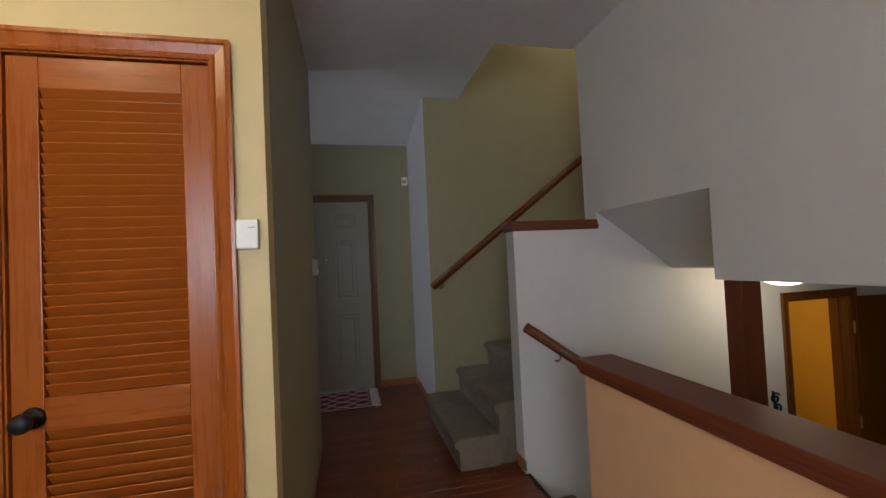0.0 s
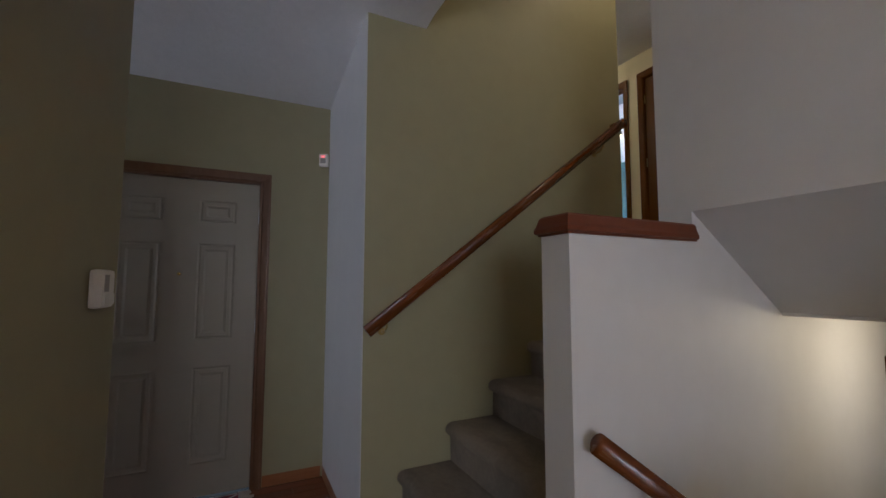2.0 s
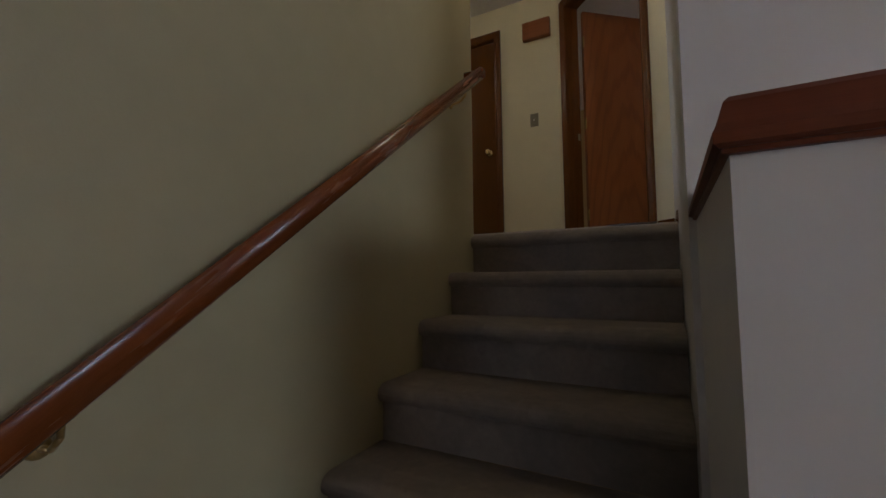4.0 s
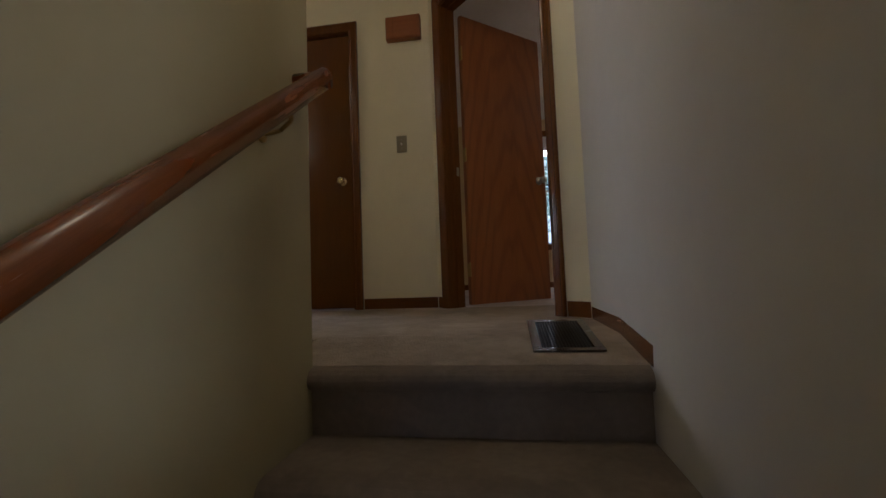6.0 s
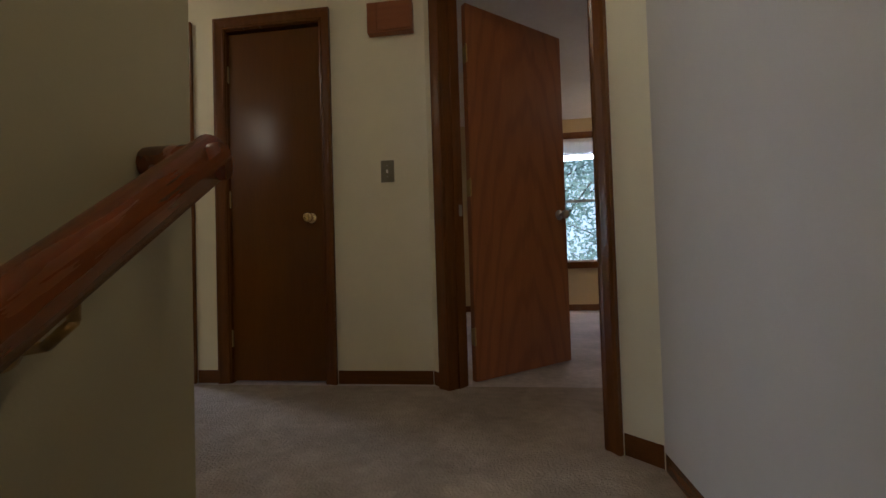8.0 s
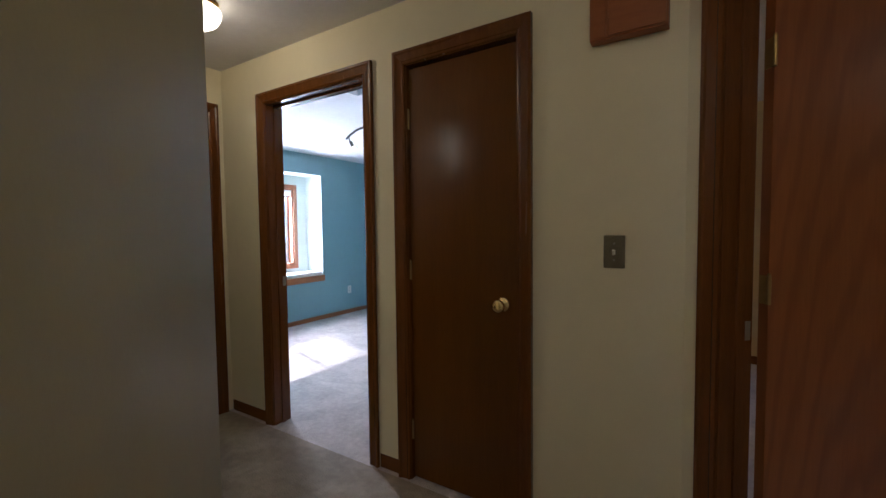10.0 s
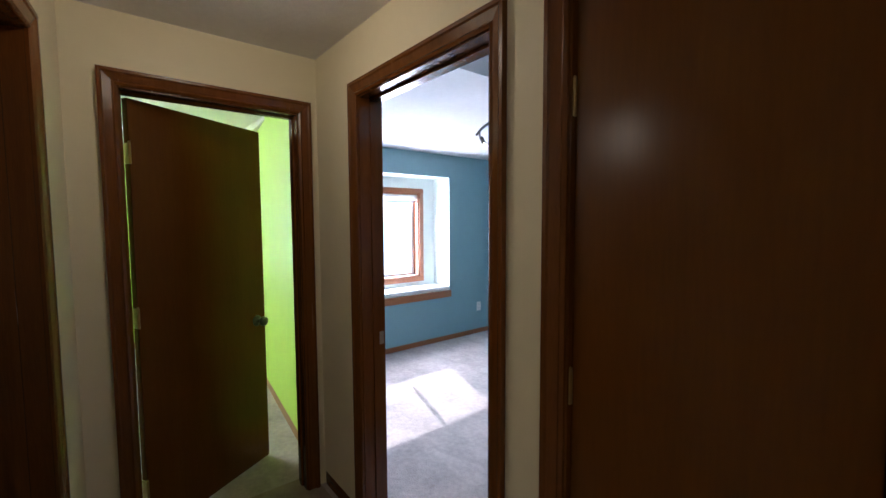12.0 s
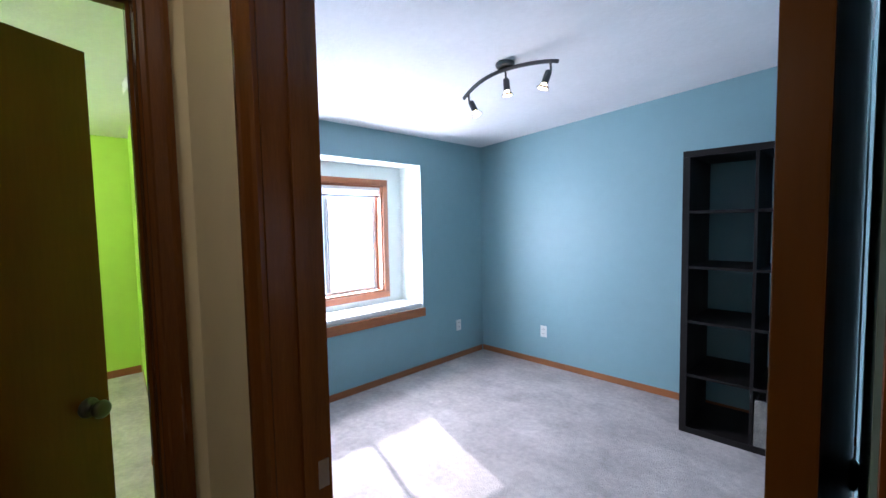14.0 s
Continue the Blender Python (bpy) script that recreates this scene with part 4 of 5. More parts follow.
def outlet(m, label="white duplex wall outlet"):
    o1 = thing("wall_outlet", m, label, "outlet", "wall outlets")
    part("plate", boxed(-0.036, 0.036, -0.006, -0.0005, -0.058, 0.058, 0.003), PLASTIC, o1)
    for z in (-0.022, 0.022):
        s = part("socket", boxed(-0.017, 0.017, -0.009, -0.006, z - 0.014, z + 0.014, 0.003), PLASTIC, o1)
        bm = bmesh.new()
        box(bm, -0.008, -0.005, -0.0098, -0.0088, z - 0.004, z + 0.006)
        box(bm, 0.005, 0.008, -0.0098, -0.0088, z - 0.004, z + 0.006)
        part("slot", bm, BLACK, s)
    return o1


outlet(pose(BX, 6.357, 1.992, 0, 0, 90), "white duplex outlet on the blue wall under the window side")
outlet(pose(-3.573, BY, 1.980), "white duplex outlet low on the blue wall")


def cube_shelf(m, cols, rows):
    """An open cube shelf, local x along its front, y to its back."""
    s = thing("cube_shelf", m, "tall black-brown open cube shelf, almost empty", "shelf")
    cell, thin, side, depth = 0.347, 0.018, 0.042, 0.515
    w = cols * cell + (cols - 1) * thin + 2 * side
    h = rows * cell + (rows - 1) * thin + 2 * side
    part("side", boxed(0, side, 0, depth, side, h - side, 0.0015), BLACKBROWN, s)
    part("side", boxed(w - side, w, 0, depth, side, h - side, 0.0015), BLACKBROWN, s)
    part("top", boxed(0, w, 0, depth, h - side, h, 0.0015), BLACKBROWN, s)
    part("bottom", boxed(0, w, 0, depth, 0, side, 0.0015), BLACKBROWN, s)
    for c in range(1, cols):
        x = side + c * cell + (c - 1) * thin
        part("divider", boxed(x, x + thin, 0.003, depth, side, h - side, 0.001), BLACKBROWN, s)
    for r in range(1, rows):
        z = side + r * cell + (r - 1) * thin
        for c in range(cols):
            x = side + c * (cell + thin)
            part("shelf", boxed(x + 0.0005, x + cell - 0.0005, 0.002, depth, z, z + thin, 0.001), BLACKBROWN, s)
    return s


cube_shelf(pose(-2.195, 6.243, U), 2, 5)
bx = thing("storage_box", pose(-1.781, 6.248, U + 0.043), "marbled grey paper storage box in the shelf", "box")
bm = bmesh.new()
box(bm, 0, 0.31, 0, 0.012, 0, 0.29, 0.002)
box(bm, 0, 0.31, 0.36, 0.372, 0, 0.29, 0.002)
box(bm, 0, 0.012, 0.012, 0.36, 0, 0.29)
box(bm, 0.298, 0.31, 0.012, 0.36, 0, 0.29)
box(bm, 0.012, 0.298, 0.012, 0.36, 0, 0.012)
part("body", bm, LINEN_BOX, bx)
bm = bmesh.new()
lathe(bm, [(0.014, -0.001), (0.014, 0.002), (0.009, 0.003)], pose(0.155, 0, 0.20, 90, 0, 0), 16)
part("grommet", bm, NICKEL, bx)

# attic hatch in the blue room's ceiling
hatch = tagged(part("attic_hatch", boxed(HX0 - 0.05, HX1 + 0.05, HY0 - 0.05, HY1 + 0.05, blue_ceiling(HX1) + 0.145, blue_ceiling(HX1) + 0.16), CEILING), "white attic hatch panel in its ceiling recess", "hatch", kind="structure")

# ---- track light ----
tl = thing("track_light", pose(-2.853, 5.19, blue_ceiling(-2.853) - 0.003, 0, -3.9, 0), "dark grey curved ceiling track light with three lit spots", "ceiling light")
bm = bmesh.new()
lathe(bm, [(0.0, -0.026), (0.040, -0.026), (0.052, -0.020), (0.056, -0.010), (0.056, -0.001), (0.0, -0.001)], Matrix(), 28)
part("ceiling_plate", bm, DARK_METAL, tl, smooth=False)
bm = bmesh.new()
pts = [Vector((-0.34 + 0.68 * k / 16, 0.02 * math.sin(math.pi * (k / 8 - 1)), -0.036 - 0.072 * (2 * k / 16 - 1) ** 2)) for k in range(17)]
sweep(bm, [(0.006, 0.010), (-0.006, 0.010), (-0.006, -0.010), (0.006, -0.010)], pts)
part("bar", bm, DARK_METAL, tl)
for x, tilt, roll in ((-0.295, 12, -18), (0.0, 6, 3), (0.295, -8, 22)):
    zb = -0.036 - 0.072 * (x / 0.34) ** 2 - 0.008
    m = Matrix.Translation((x, 0, zb - 0.016)) @ pose(0, 0, 0, tilt, roll, 0)
    bm = bmesh.new()
    lathe(bm, [(0.006, 0.004), (0.006, -0.044)], Matrix.Translation((x, 0, zb)), 10)
    lathe(bm, [(0.008, -0.024), (0.017, -0.030), (0.019, -0.045), (0.019, -0.088), (0.016, -0.094), (0.0, -0.094)], m, 20)
    head = part("spot_head", bm, DARK_METAL, tl, smooth=False)
    bm = bmesh.new()
    lathe(bm, [(0.0, -0.096), (0.013, -0.096), (0.018, -0.104), (0.026, -0.118), (0.024, -0.126), (0.0, -0.128)], m, 20)
    part("bulb", bm, BULB, head, "lit halogen bulb", smooth=True)
    bm = bmesh.new()
    lathe(bm, [(0.018, -0.093), (0.021, -0.103), (0.033, -0.122), (0.035, -0.124), (0.033, -0.125), (0.020, -0.106), (0.016, -0.094)], m, 24)
    g = part("glass_shade", bm, PANE, head, "clear flared glass shade", smooth=True)
    g.visible_shadow = False

# ---- ceiling domes ----


def dome_light(place, r, label):
    d = thing("ceiling_light", Matrix.Translation(place), label, "ceiling light", "flush ceiling lights")
    bm = bmesh.new()
    lathe(bm, [(0, -0.001), (r * 0.86, -0.001), (r * 0.90, -0.010), (r * 0.84, -0.016), (r * 0.90, -0.024), (r * 0.86, -0.034), (0, -0.034)], Matrix(), 32)
    part("base_ring", bm, BRASS, d, "polished brass ring")
    bm = bmesh.new()
    lathe(bm, [(r * 0.80, -0.0345), (r * 0.97, -0.042), (r, -0.058), (r * 0.95, -0.080), (r * 0.80, -0.104), (r * 0.55, -0.121), (r * 0.25, -0.129), (0, -0.130)], Matrix(), 32)
    g = part("globe", bm, GLOBE, d, "glowing opal glass globe", smooth=True)
    g.visible_shadow = False
    return d


dome_light((-1.85, 2.92, UC), 0.112, "lit flush ceiling light with brass ring in the hall")
dome_light((1.50, 1.97, LC), 0.14, "lit flush ceiling light of the lower level")
dome_light((0.3, 3.0, LC), 0.12, "lit flush ceiling light in the lower bathroom")
dome_light((0.46, 1.66, UC), 0.13, "lit flush ceiling light over the stairs")
# Unseen fixture, added to carry the bedroom's fill light.
dome_light((2.3, 4.7, UC), 0.14, "unseen flush ceiling light added to brighten the bedroom")
dome_light((-2.1, 1.25, UC), 0.13, "lit flush ceiling light of the bathroom")
# Added dome for the green room's fill, out of view.
dome_light((-5.3, 2.3, UC), 0.14, "unseen flush ceiling light added to brighten the green room")
dome_light((3.1, -1.9, MC), 0.16, "lit flush ceiling light of the kitchen")

# ---- wall devices ----
th = thing("wall_thermostat", pose(2.094, -1.008, 1.452, 0, 0, 90), "white wall control box on the yellow wall", "thermostat")
part("case", boxed(-0.034, 0.034, -0.026, -0.0005, -0.049, 0.049, 0.005), PLASTIC, th)
part("display_slot", boxed(0.004, 0.027, -0.0275, -0.0262, 0.020, 0.0235), PLASTIC_GREY, th)
bm = bmesh.new()
box(bm, -0.008, 0.006, -0.0275, -0.0262, -0.028, -0.0265)
box(bm, -0.004, 0.006, -0.0275, -0.0262, -0.034, -0.0325)
part("button", bm, PLASTIC_GREY, th)
part("lower_cover", boxed(-0.030, 0.030, -0.0285, -0.0262, -0.045, -0.014, 0.001), PLASTIC, th)
sn = thing("motion_sensor", pose(-0.982, -0.040, 2.230, 0, 0, 62), "small white motion sensor with red light", "sensor")
part("case", boxed(-0.030, 0.030, -0.032, 0.010, -0.045, 0.045, 0.006), PLASTIC, sn)
part("lens", boxed(-0.019, 0.019, -0.0355, -0.032, -0.026, 0.012, 0.004), PLASTIC_GREY, sn)
part("led", boxed(-0.010, 0.010, -0.0345, -0.0325, 0.022, 0.027, 0.001), LED, sn, "red indicator light")
kp = thing("alarm_keypad", pose(0.565, -0.931, 1.33, 0, 0, 179.3), "white alarm keypad on the grey hall wall", "keypad")
part("case", boxed(-0.06, 0.06, -0.034, -0.0005, -0.055, 0.055, 0.012), PLASTIC, kp)
part("screen", boxed(-0.046, -0.004, -0.0355, -0.034, -0.008, 0.040, 0.001), PLASTIC_GREY, kp)
part("cover", boxed(-0.046, 0.046, -0.0375, -0.034, -0.045, -0.014, 0.002), PLASTIC, kp)
sw = thing("light_switch", pose(-0.099, YF, 2.797), "single light switch with aged metal plate", "switch")
part("plate", boxed(-0.037, 0.037, -0.005, -0.0005, -0.060, 0.060, 0.003), PEWTER, sw)
part("rim", boxed(-0.030, 0.030, -0.0068, -0.005, -0.052, 0.052, 0.0015), PEWTER, sw)
bm = boxed(-0.005, 0.005, -0.018, -0.0068, -0.008, 0.010, 0.002)
bmesh.ops.rotate(bm, verts=bm.verts, cent=(0, -0.006, 0), matrix=Matrix.Rotation(radians(22), 3, "X"))
part("toggle", bm, PLASTIC, sw, "ivory toggle")
for z in (-0.030, 0.030):
    bm = bmesh.new()
    lathe(bm, [(0.004, 0), (0.004, 0.0015), (0.002, 0.002)], pose(0, -0.0068, z, 90, 0, 0), 10)
    part("screw", bm, NICKEL, sw)
CHIME_WOOD = material("chime_oak", (0.34, 0.115, 0.035), 0.4, scale=3, stretch=ALONG_X, dark=(0.25, 0.075, 0.022), bump=0.06, bump_scale=14)
ch = thing("door_chime", pose(-0.180, YF, 3.548), "wooden door chime box high on the cream wall", "door chime")
part("housing", boxed(0, 0.250, -0.050, -0.0005, 0, 0.165, 0.003), CHIME_WOOD, ch)
part("front_panel", boxed(0.064, 0.244, -0.058, -0.050, 0.006, 0.159, 0.003), CHIME_WOOD, ch)
part("front_panel", boxed(0.006, 0.056, -0.056, -0.050, 0.006, 0.159, 0.003), CHIME_WOOD, ch)

# floor register on the landing
vr = thing("floor_register", pose(0.668, 1.955, 1.609, 7.0), "dark bronze slotted floor register in the carpet", "vent")
vw, vh = 0.215, 0.395
part("well", boxed(0.028, vw - 0.028, 0.028, vh - 0.028, 0.0015, 0.003), BLACK, vr)
for a in ((0, vw, 0, 0.03), (0, vw, vh - 0.03, vh), (0, 0.03, 0.0305, vh - 0.0305), (vw - 0.03, vw, 0.0305, vh - 0.0305)):
    part("frame", boxed(a[0], a[1], a[2], a[3], 0.001, 0.008, 0.002), VENT_METAL, vr)
slat_v = finish(boxed(-0.0022, 0.0022, 0.030, vh - 0.030, 0.003, 0.0072), "louvre", BLACK)
for k in range(15):
    s = new("louvre", slat_v)
    s.parent = vr
    s.location = (0.036 + k * (vw - 0.072) / 14, 0, 0)

# ---- entry rug ----
rug = thing("entry_rug", pose(-0.985, -1.46, 0), "crimson rug with ivory trellis before the front door", "rug")
RW, RL = 0.58, 0.95
part("field", boxed(0, RW, 0, RL, 0.001, 0.012, 0.004), RUG_RED, rug)
cx, cy = 0.145, 0.19
for row in range(0, 5):
    for sgn in (1, -1):
        pts = []
        for k in range(61):
            y = 0.02 + (RL - 0.04) * k / 60
            x = row * cx + cx / 2 * 0.92 * sgn * math.sin(2 * math.pi * y / (2 * cy) + (math.pi if row % 2 else 0)) * 1.0
            x = min(max(x, 0.01), RW - 0.01)
            pts.append(Vector((x, y, 0.0127)))
        bm = bmesh.new()
        sweep(bm, [(0.007, 0.0006), (-0.007, 0.0006), (-0.007, -0.0006), (0.007, -0.0006)], pts)
        part("trellis_line", bm, RUG_WHITE, rug, "ivory trellis line")
random.seed(4)
bm = bmesh.new()
y0 = RL
for k in range(29):
    x = 0.005 + k * 0.02
    ln = 0.065 + random.uniform(-0.018, 0.012)
    sk = random.uniform(-0.012, 0.012)
    sweep(bm, [(0.009, 0.001), (0.004, 0.010), (-0.004, 0.010), (-0.009, 0.001)], [Vector((x, y0 - 0.015, 0.008)), Vector((x + sk * 0.5, y0 + ln * 0.5, 0.004)), Vector((x + sk, y0 + ln, 0.001))])
part("fringe", bm, RUG_WHITE, rug, "matted ivory fringe")

# ---- bathroom corner seen through its doorway ----
GRANITE = material("speckled_granite", (0.34, 0.30, 0.20), 0.2, scale=14, dark=(0.05, 0.045, 0.035), vary=0.5)
TOWEL = material("cream_terry_towel", (0.66, 0.60, 0.46), 0.95, vary=0.08, scale=6, bump=0.8, bump_scale=220)
TOWEL_DARK = material("black_terry_towel", (0.02, 0.02, 0.022), 0.95, vary=0.15, scale=6, bump=0.8, bump_scale=220)
van = thing("bathroom_vanity", pose(-2.632, 1.45, U), "dark vanity cabinet with a speckled granite top", "vanity")
part("cabinet", boxed(0.002, 0.50, 0.02, 0.76, 0.09, 0.80, 0.003), BLACKBROWN, van)
part("plinth", boxed(0.002, 0.44, 0.03, 0.75, 0.001, 0.09), BLACKBROWN, van)
part("countertop", boxed(0.001, 0.53, 0.0, 0.78, 0.80, 0.84, 0.006), GRANITE, van, "speckled granite countertop")
part("backsplash", boxed(0.001, 0.021, 0.0, 0.78, 0.841, 0.95, 0.003), GRANITE, van)
for y0 in (0.04, 0.395):
    dr = part("cabinet_door", boxed(0.50, 0.518, y0, y0 + 0.345, 0.12, 0.78, 0.003), BLACKBROWN, van)
    bm = bmesh.new()
    lathe(bm, [(0.005, 0), (0.006, 0.012), (0.013, 0.018), (0.008, 0.025), (0, 0.026)], pose(0.518, y0 + 0.17, 0.70, 0, 90, 0), 14)
    part("cabinet_knob", bm, NICKEL, dr)


def hung_towel(name, y0, y1, z_bar, drop, mat, label):
    """A towel folded over its bar, on the bathroom's west wall."""
    tw = thing(name, pose(-2.575, y0, z_bar), label, "towel")
    bm = bmesh.new()
    n, w = 14, y1 - y0
    side = [(0.024, -drop), (0.022, -drop * 0.5), (0.018, -0.02), (0.0, 0.014), (-0.018, -0.02), (-0.022, -drop * 0.5), (-0.024, -drop * 0.9)]
    rows = [[bm.verts.new((x * (1 + 0.25 * math.sin(k * 1.7)), w * k / n, z + 0.006 * math.sin(k * 0.9))) for x, z in side] for k in range(n + 1)]
    for a, b in zip(rows, rows[1:]):
        for i in range(len(side) - 1):
            bm.faces.new((a[i], b[i], b[i + 1], a[i + 1]))
    cloth = part("cloth", bm, mat, tw, smooth=True)
    thickness = cloth.modifiers.new("thickness", "SOLIDIFY")
    thickness.thickness = 0.007
    return tw


def towel_bar(y0, y1, z):
    rail = thing("towel_bar", pose(-2.634, y0, z), "brushed nickel towel bar on the bathroom wall", "towel bar")
    bm = bmesh.new()
    lathe(bm, [(0.007, 0), (0.007, y1 - y0)], pose(0.059, 0, -0.004, -90, 0, 0), 12)
    part("bar", bm, NICKEL, rail, smooth=True)
    for y in (0.0, y1 - y0):
        bm = bmesh.new()
        lathe(bm, [(0.020, 0), (0.020, 0.006), (0.009, 0.012), (0.009, 0.062), (0.012, 0.070), (0, 0.071)], pose(0, y, -0.004, 0, 90, 0), 16)
        part("post", bm, NICKEL, rail, smooth=True)


towel_bar(1.72, 2.30, 3.42)
hung_towel("hand_towel", 1.80, 2.26, 3.421, 0.22, TOWEL_DARK, "folded black towel over a towel bar")
towel_bar(1.74, 2.28, 3.17)
hung_towel("bath_towel", 1.84, 2.24, 3.171, 0.42, TOWEL, "cream bath towel hanging from a towel bar")

# ---- iron scroll on the lower wall ----
sc = thing("iron_wall_scroll", pose(1.106, 2.31, 0.175, 0, 0, 90), "small black iron scroll ornament on the wall", "wall ornament")
bm = bmesh.new()


def coil(cx0, cz0, r0, turns, sgn, start):
    return [Vector((cx0 + sgn * (r0 * (1 - 0.7 * k / 30)) * math.cos(start + turns * 2 * math.pi * k / 30), -0.014, cz0 + (r0 * (1 - 0.7 * k / 30)) * math.sin(start + turns * 2 * math.pi * k / 30))) for k in range(31)]


thick = [(0.005, 0.005), (-0.005, 0.005), (-0.005, -0.005), (0.005, -0.005)]
for args in ((-0.008, 0.045, 0.042, 1.3, 1, 0.5), (0.012, -0.03, 0.036, 1.3, -1, -0.6), (-0.02, -0.08, 0.028, 1.2, 1, 1.6)):
    sweep(bm, thick, coil(*args), ups=(0, -1, 0))
sweep(bm, thick, [Vector((-0.035, -0.014, -0.11)), Vector((-0.02, -0.014, 0.0)), Vector((-0.03, -0.014, 0.10))], ups=(0, -1, 0))
part("scroll", bm, BLACK, sc)
bm = bmesh.new()
lathe(bm, [(0.012, 0.0), (0.012, 0.006), (0.005, 0.012)], pose(0, -0.001, 0.0, 90, 0, 0), 12)
part("mount", bm, BLACK, sc)

# ---- bedroom ----
window("window_bedroom", pose(1.14, BNY, 2.20), 0.66, 1.55, 0.14, TRIM_Z, "dark wood cased double-hung window with raised blind", mullion="level", blind=0.16)
ns = thing("nightstand", pose(2.06, 5.88, U), "black nightstand against the tan wall", "nightstand")
part("top", boxed(0, 0.55, 0, 0.46, 0.60, 0.625, 0.004), BLACKBROWN, ns)
part("body", boxed(0.015, 0.535, 0.02, 0.455, 0.06, 0.60, 0.003), BLACKBROWN, ns)
for z in (0.08, 0.26, 0.43):
    dr = part("drawer", boxed(0.03, 0.52, 0.004, 0.02, z, z + 0.155, 0.003), BLACKBROWN, ns)
    bm = bmesh.new()
    lathe(bm, [(0.005, 0), (0.006, 0.012), (0.012, 0.018), (0.008, 0.024), (0, 0.025)], pose(0.275, 0.004, z + 0.078, 90, 0, 0), 14)
    part("drawer_knob", bm, NICKEL, dr)
for x in (0.02, 0.49):
    for y in (0.03, 0.41):
        part("foot", boxed(x, x + 0.04, y, y + 0.04, 0.001, 0.06, 0.003), BLACKBROWN, ns)
tlp = thing("table_lamp", pose(2.34, 6.12, U + 0.626), "lit table lamp with pale shade on the nightstand", "lamp")
bm = bmesh.new()
lathe(bm, [(0, 0), (0.065, 0), (0.068, 0.012), (0.030, 0.028), (0.045, 0.07), (0.070, 0.14), (0.074, 0.20), (0.050, 0.28), (0.022, 0.33), (0.018, 0.36), (0, 0.362)], Matrix(), 28)
part("base", bm, CERAMIC, tlp, "pale ceramic lamp base", smooth=True)
bm = bmesh.new()
lathe(bm, [(0.008, 0.36), (0.008, 0.50)], Matrix(), 12)
part("stem", bm, BRASS, tlp)
bm = bmesh.new()
seg = 32
rings = []
for r, z in ((0.150, 0.455), (0.105, 0.715), (0.103, 0.715), (0.148, 0.455)):
    rings.append([bm.verts.new((r * math.cos(2 * math.pi * i / seg), r * math.sin(2 * math.pi * i / seg), z)) for i in range(seg)])
for a, b in zip(rings, rings[1:] + rings[:1]):
    for i in range(seg):
        bm.faces.new((a[i], a[(i + 1) % seg], b[(i + 1) % seg], b[i]))
sh = part("shade", bm, SHADE, tlp, "pale fabric shade lit from inside", smooth=False)
bm = bmesh.new()
lathe(bm, [(0, 0.50), (0.014, 0.505), (0.016, 0.53), (0.028, 0.58), (0.02, 0.615), (0, 0.62)], Matrix(), 20)
b0 = part("bulb", bm, BULB, tlp, smooth=True)
b0.visible_shadow = False

# green room window, kitchen window and an added, unseen living room window
window("window_green_room", pose(-6.45, 1.4, U + 0.7, 0, 0, 90), 1.1, 1.25, 0.14, WOOD_WIN, "wood framed window of the green room", blind=0.07)
window("window_kitchen", pose(5.6, -0.70, 1.0, 0, 0, -90), 1.8, 1.2, 0.15, OAK_Y, "oak framed kitchen window", blind=0)
window("window_living_room", pose(0.14, -4.2, 0.8, 0, 0, 180), 0.9, 1.4, 0.15, OAKZ, "unseen oak framed living room window, added for the entry's light", mullion="level", blind=0)

# ---- hardwood strips of the hall floor ----
random.seed(11)
pw = 0.083
x = -1.005
meshes = {}
while x < 1.96:
    y = -1.60 - random.random() * 0.6
    while y < 0.325:
        ln = random.choice((0.45, 0.6, 0.75, 0.9, 1.1))
        y1 = min(y + ln, 0.328)
        y0 = max(y, -1.6)
        if y1 - y0 > 0.05:
            key = round(y1 - y0, 2)
            if key not in meshes:
                bmp = boxed(0.0006, pw - 0.0006, 0.0006, key - 0.0006, -0.012, 0.0)
                top = [e for e in bmp.edges if all(v.co.z > -0.001 for v in e.verts)]
                bmesh.ops.bevel(bmp, geom=top, offset=0.0012, segments=1, affect="EDGES")
                meshes[key] = finish(bmp, "plank", PLANK)
            p = new("plank", meshes[key])
            p.parent = floor_main
            p.location = (x, y0, 0)
        y = y1
        if y >= 0.328:
            break
    x += pw
bm = bmesh.new()
box(bm, -1.005, 0.345, -4.195, -1.602, -0.012, -0.001)
part("plank_field", bm, PLANK, floor_main)

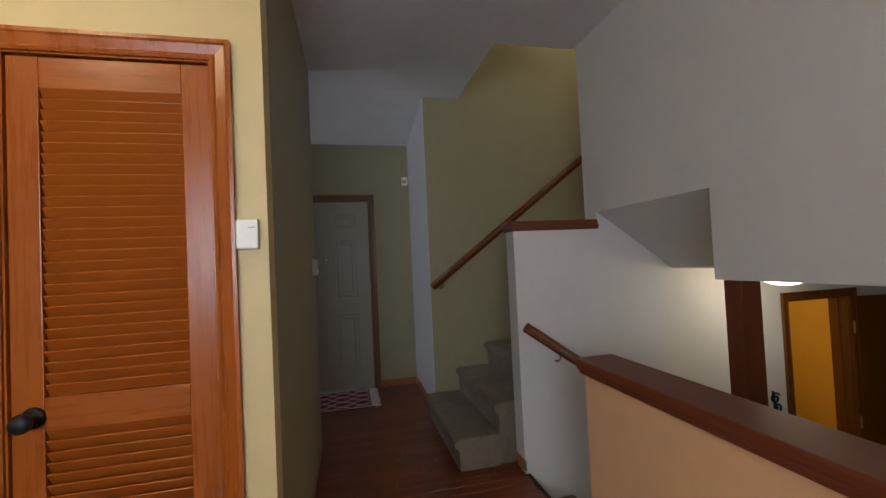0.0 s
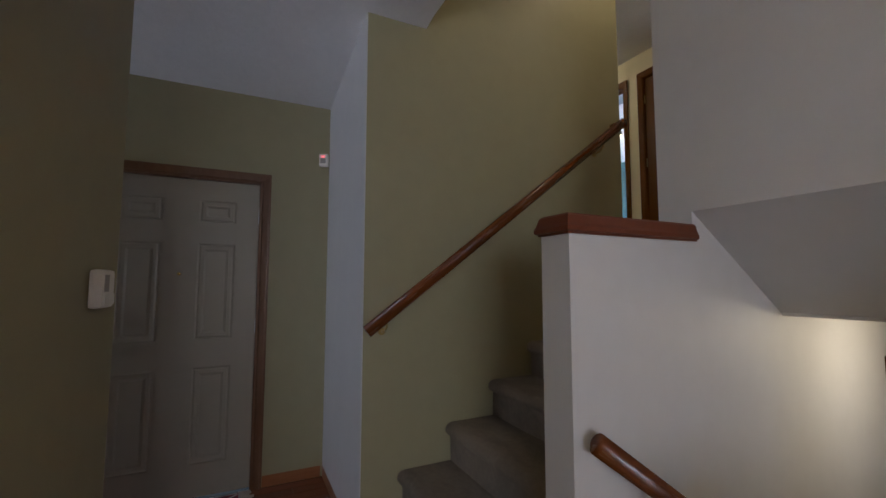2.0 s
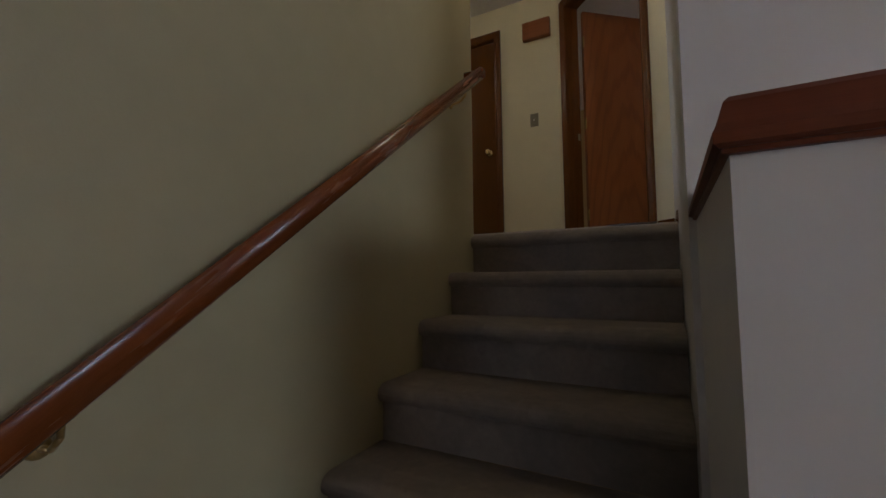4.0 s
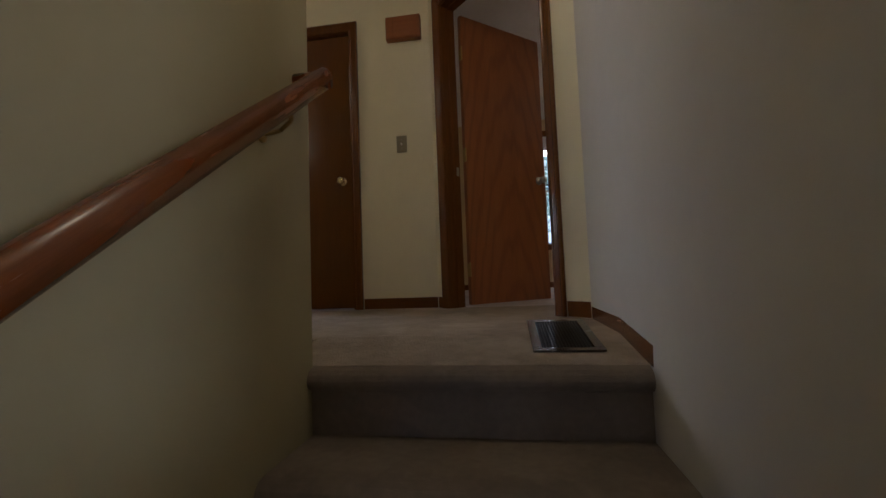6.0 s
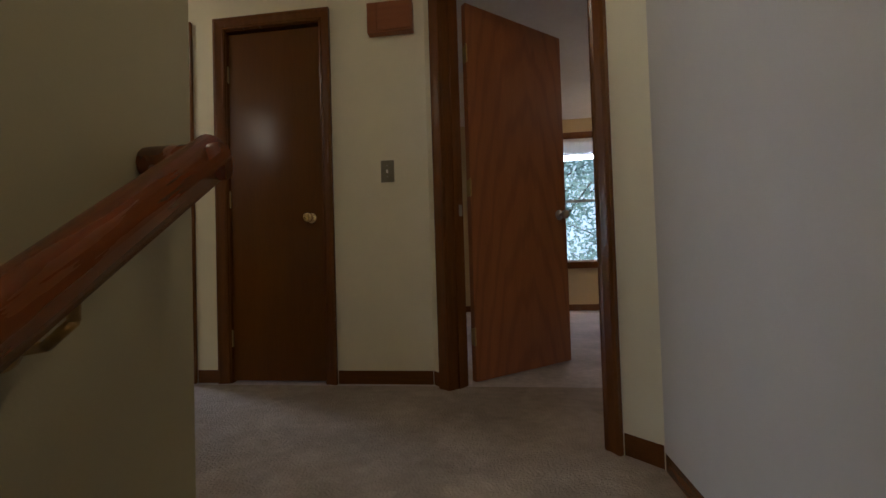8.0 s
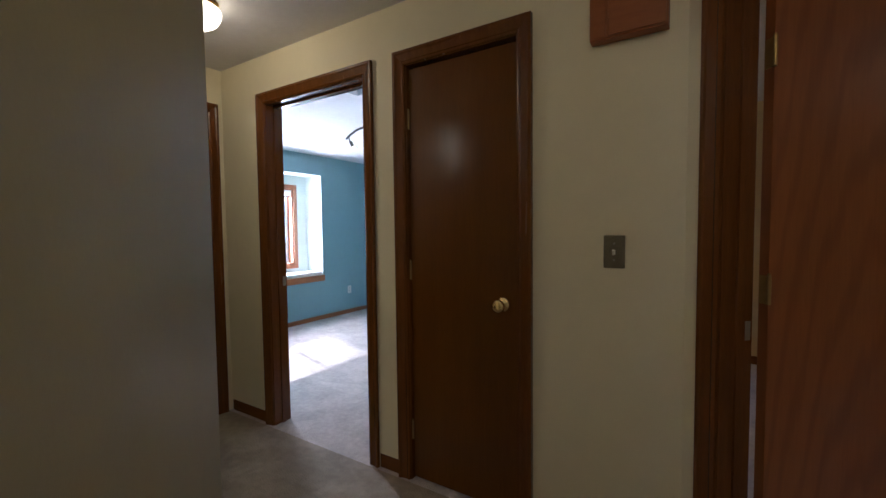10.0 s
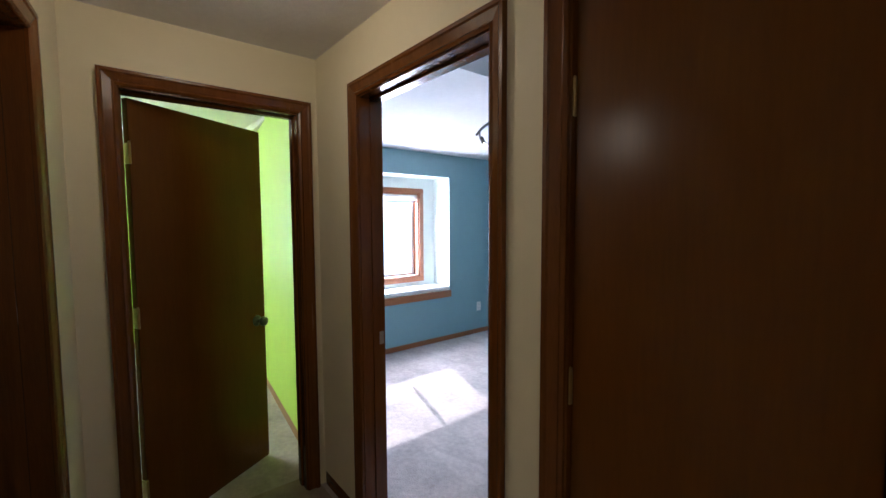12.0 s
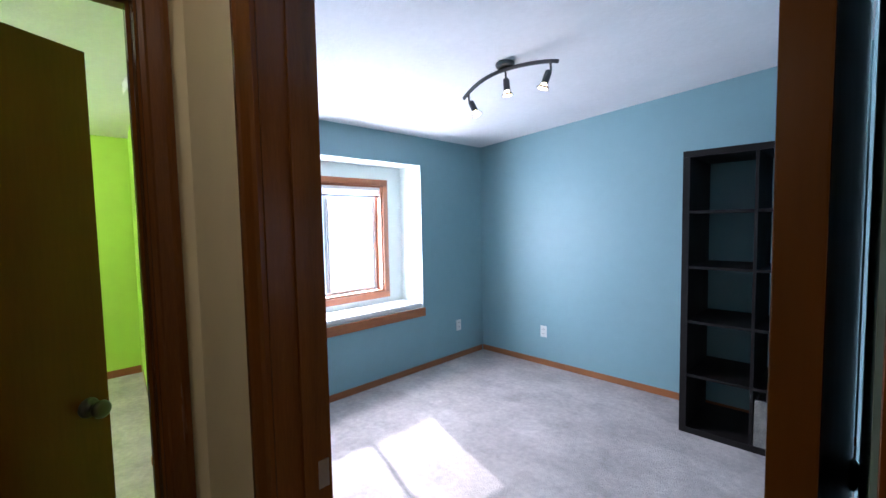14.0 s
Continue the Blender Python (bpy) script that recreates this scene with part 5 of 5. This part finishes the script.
# ---- outdoors ----
slab("ground", -260, 260, -260, 260, -1.8, -1.45, GRASS, "grass around the house to the horizon", "ground")
# Panels that glow by themselves stand in for the washed-out view outdoors.
BACKDROP_GLOW = bpy.data.materials.new("backdrop_glow")
BACKDROP_GLOW.use_nodes = True
hb = BACKDROP_GLOW.node_tree.nodes["Principled BSDF"]
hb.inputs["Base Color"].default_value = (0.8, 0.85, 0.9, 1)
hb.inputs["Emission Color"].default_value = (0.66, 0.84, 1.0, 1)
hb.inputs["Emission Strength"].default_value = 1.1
GLARE = BACKDROP_GLOW.copy()
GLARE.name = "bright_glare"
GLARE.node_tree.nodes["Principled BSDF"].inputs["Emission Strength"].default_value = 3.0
slab("backdrop_west", -14.2, -14, -6, 22, -1.45, 7.0, GLARE, "glowing panel near the house, standing in for the overexposed view", "backdrop")
slab("backdrop_north", -60, 70, 70, 70.2, -1.45, 22, BACKDROP_GLOW, "glowing panel standing in for the bright distance beyond the trees", "backdrop")


def tree(place, height, spread, leaves, seed):
    random.seed(seed)
    t = thing("tree", Matrix.Translation(place), "leafy garden tree outside the bedroom window", "tree")
    bm = bmesh.new()
    lathe(bm, [(0.16, 0), (0.13, 0.5), (0.11, height * 0.4), (0.07, height * 0.65), (0.03, height * 0.9), (0.0, height * 0.95)], Matrix(), 10)
    tips = []
    for k in range(14):
        a = random.random() * 6.28
        z = height * random.uniform(0.3, 0.8)
        r = spread * random.uniform(0.5, 1.0) * (1.1 - z / height)
        tip = Vector((r * math.cos(a), r * math.sin(a), z + r * 0.5))
        d = tip - Vector((0, 0, z))
        lathe(bm, [(0.04, 0), (0.012, d.length)], Matrix.Translation((0, 0, z)) @ d.to_track_quat("Z", "Y").to_matrix().to_4x4(), 6)
        tips.append((tip, Vector((0, 0, z))))
    bark = material("tree_bark", (0.10, 0.07, 0.05), 0.9, vary=0.3, scale=12, bump=0.6, bump_scale=30)
    part("trunk", bm, bark, t)
    verts, faces = [], []
    for k in range(leaves):
        tip, root = random.choice(tips)
        c = root.lerp(tip, random.uniform(0.35, 1.1)) + Vector([random.gauss(0, 0.34) for _ in range(3)])
        e = Euler([random.random() * 6.28 for _ in range(3)]).to_matrix()
        s = random.uniform(0.04, 0.085)
        n = len(verts)
        verts += [tuple(c + e @ Vector(p) * s) for p in ((-0.5, 0, 0), (0, -1, 0.1), (0.5, 0, 0), (0, 1, 0.1))]
        faces.append((n, n + 1, n + 2, n + 3))
    me = bpy.data.meshes.new("crown")
    me.from_pydata(verts, [], faces)
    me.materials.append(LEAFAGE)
    crown = new("crown", me)
    crown.parent = t
    return t


tree((2.1, 13.0, -1.45), 8.5, 3.6, 5000, 3)
tree((4.4, 15.0, -1.45), 9.5, 3.8, 5000, 5)
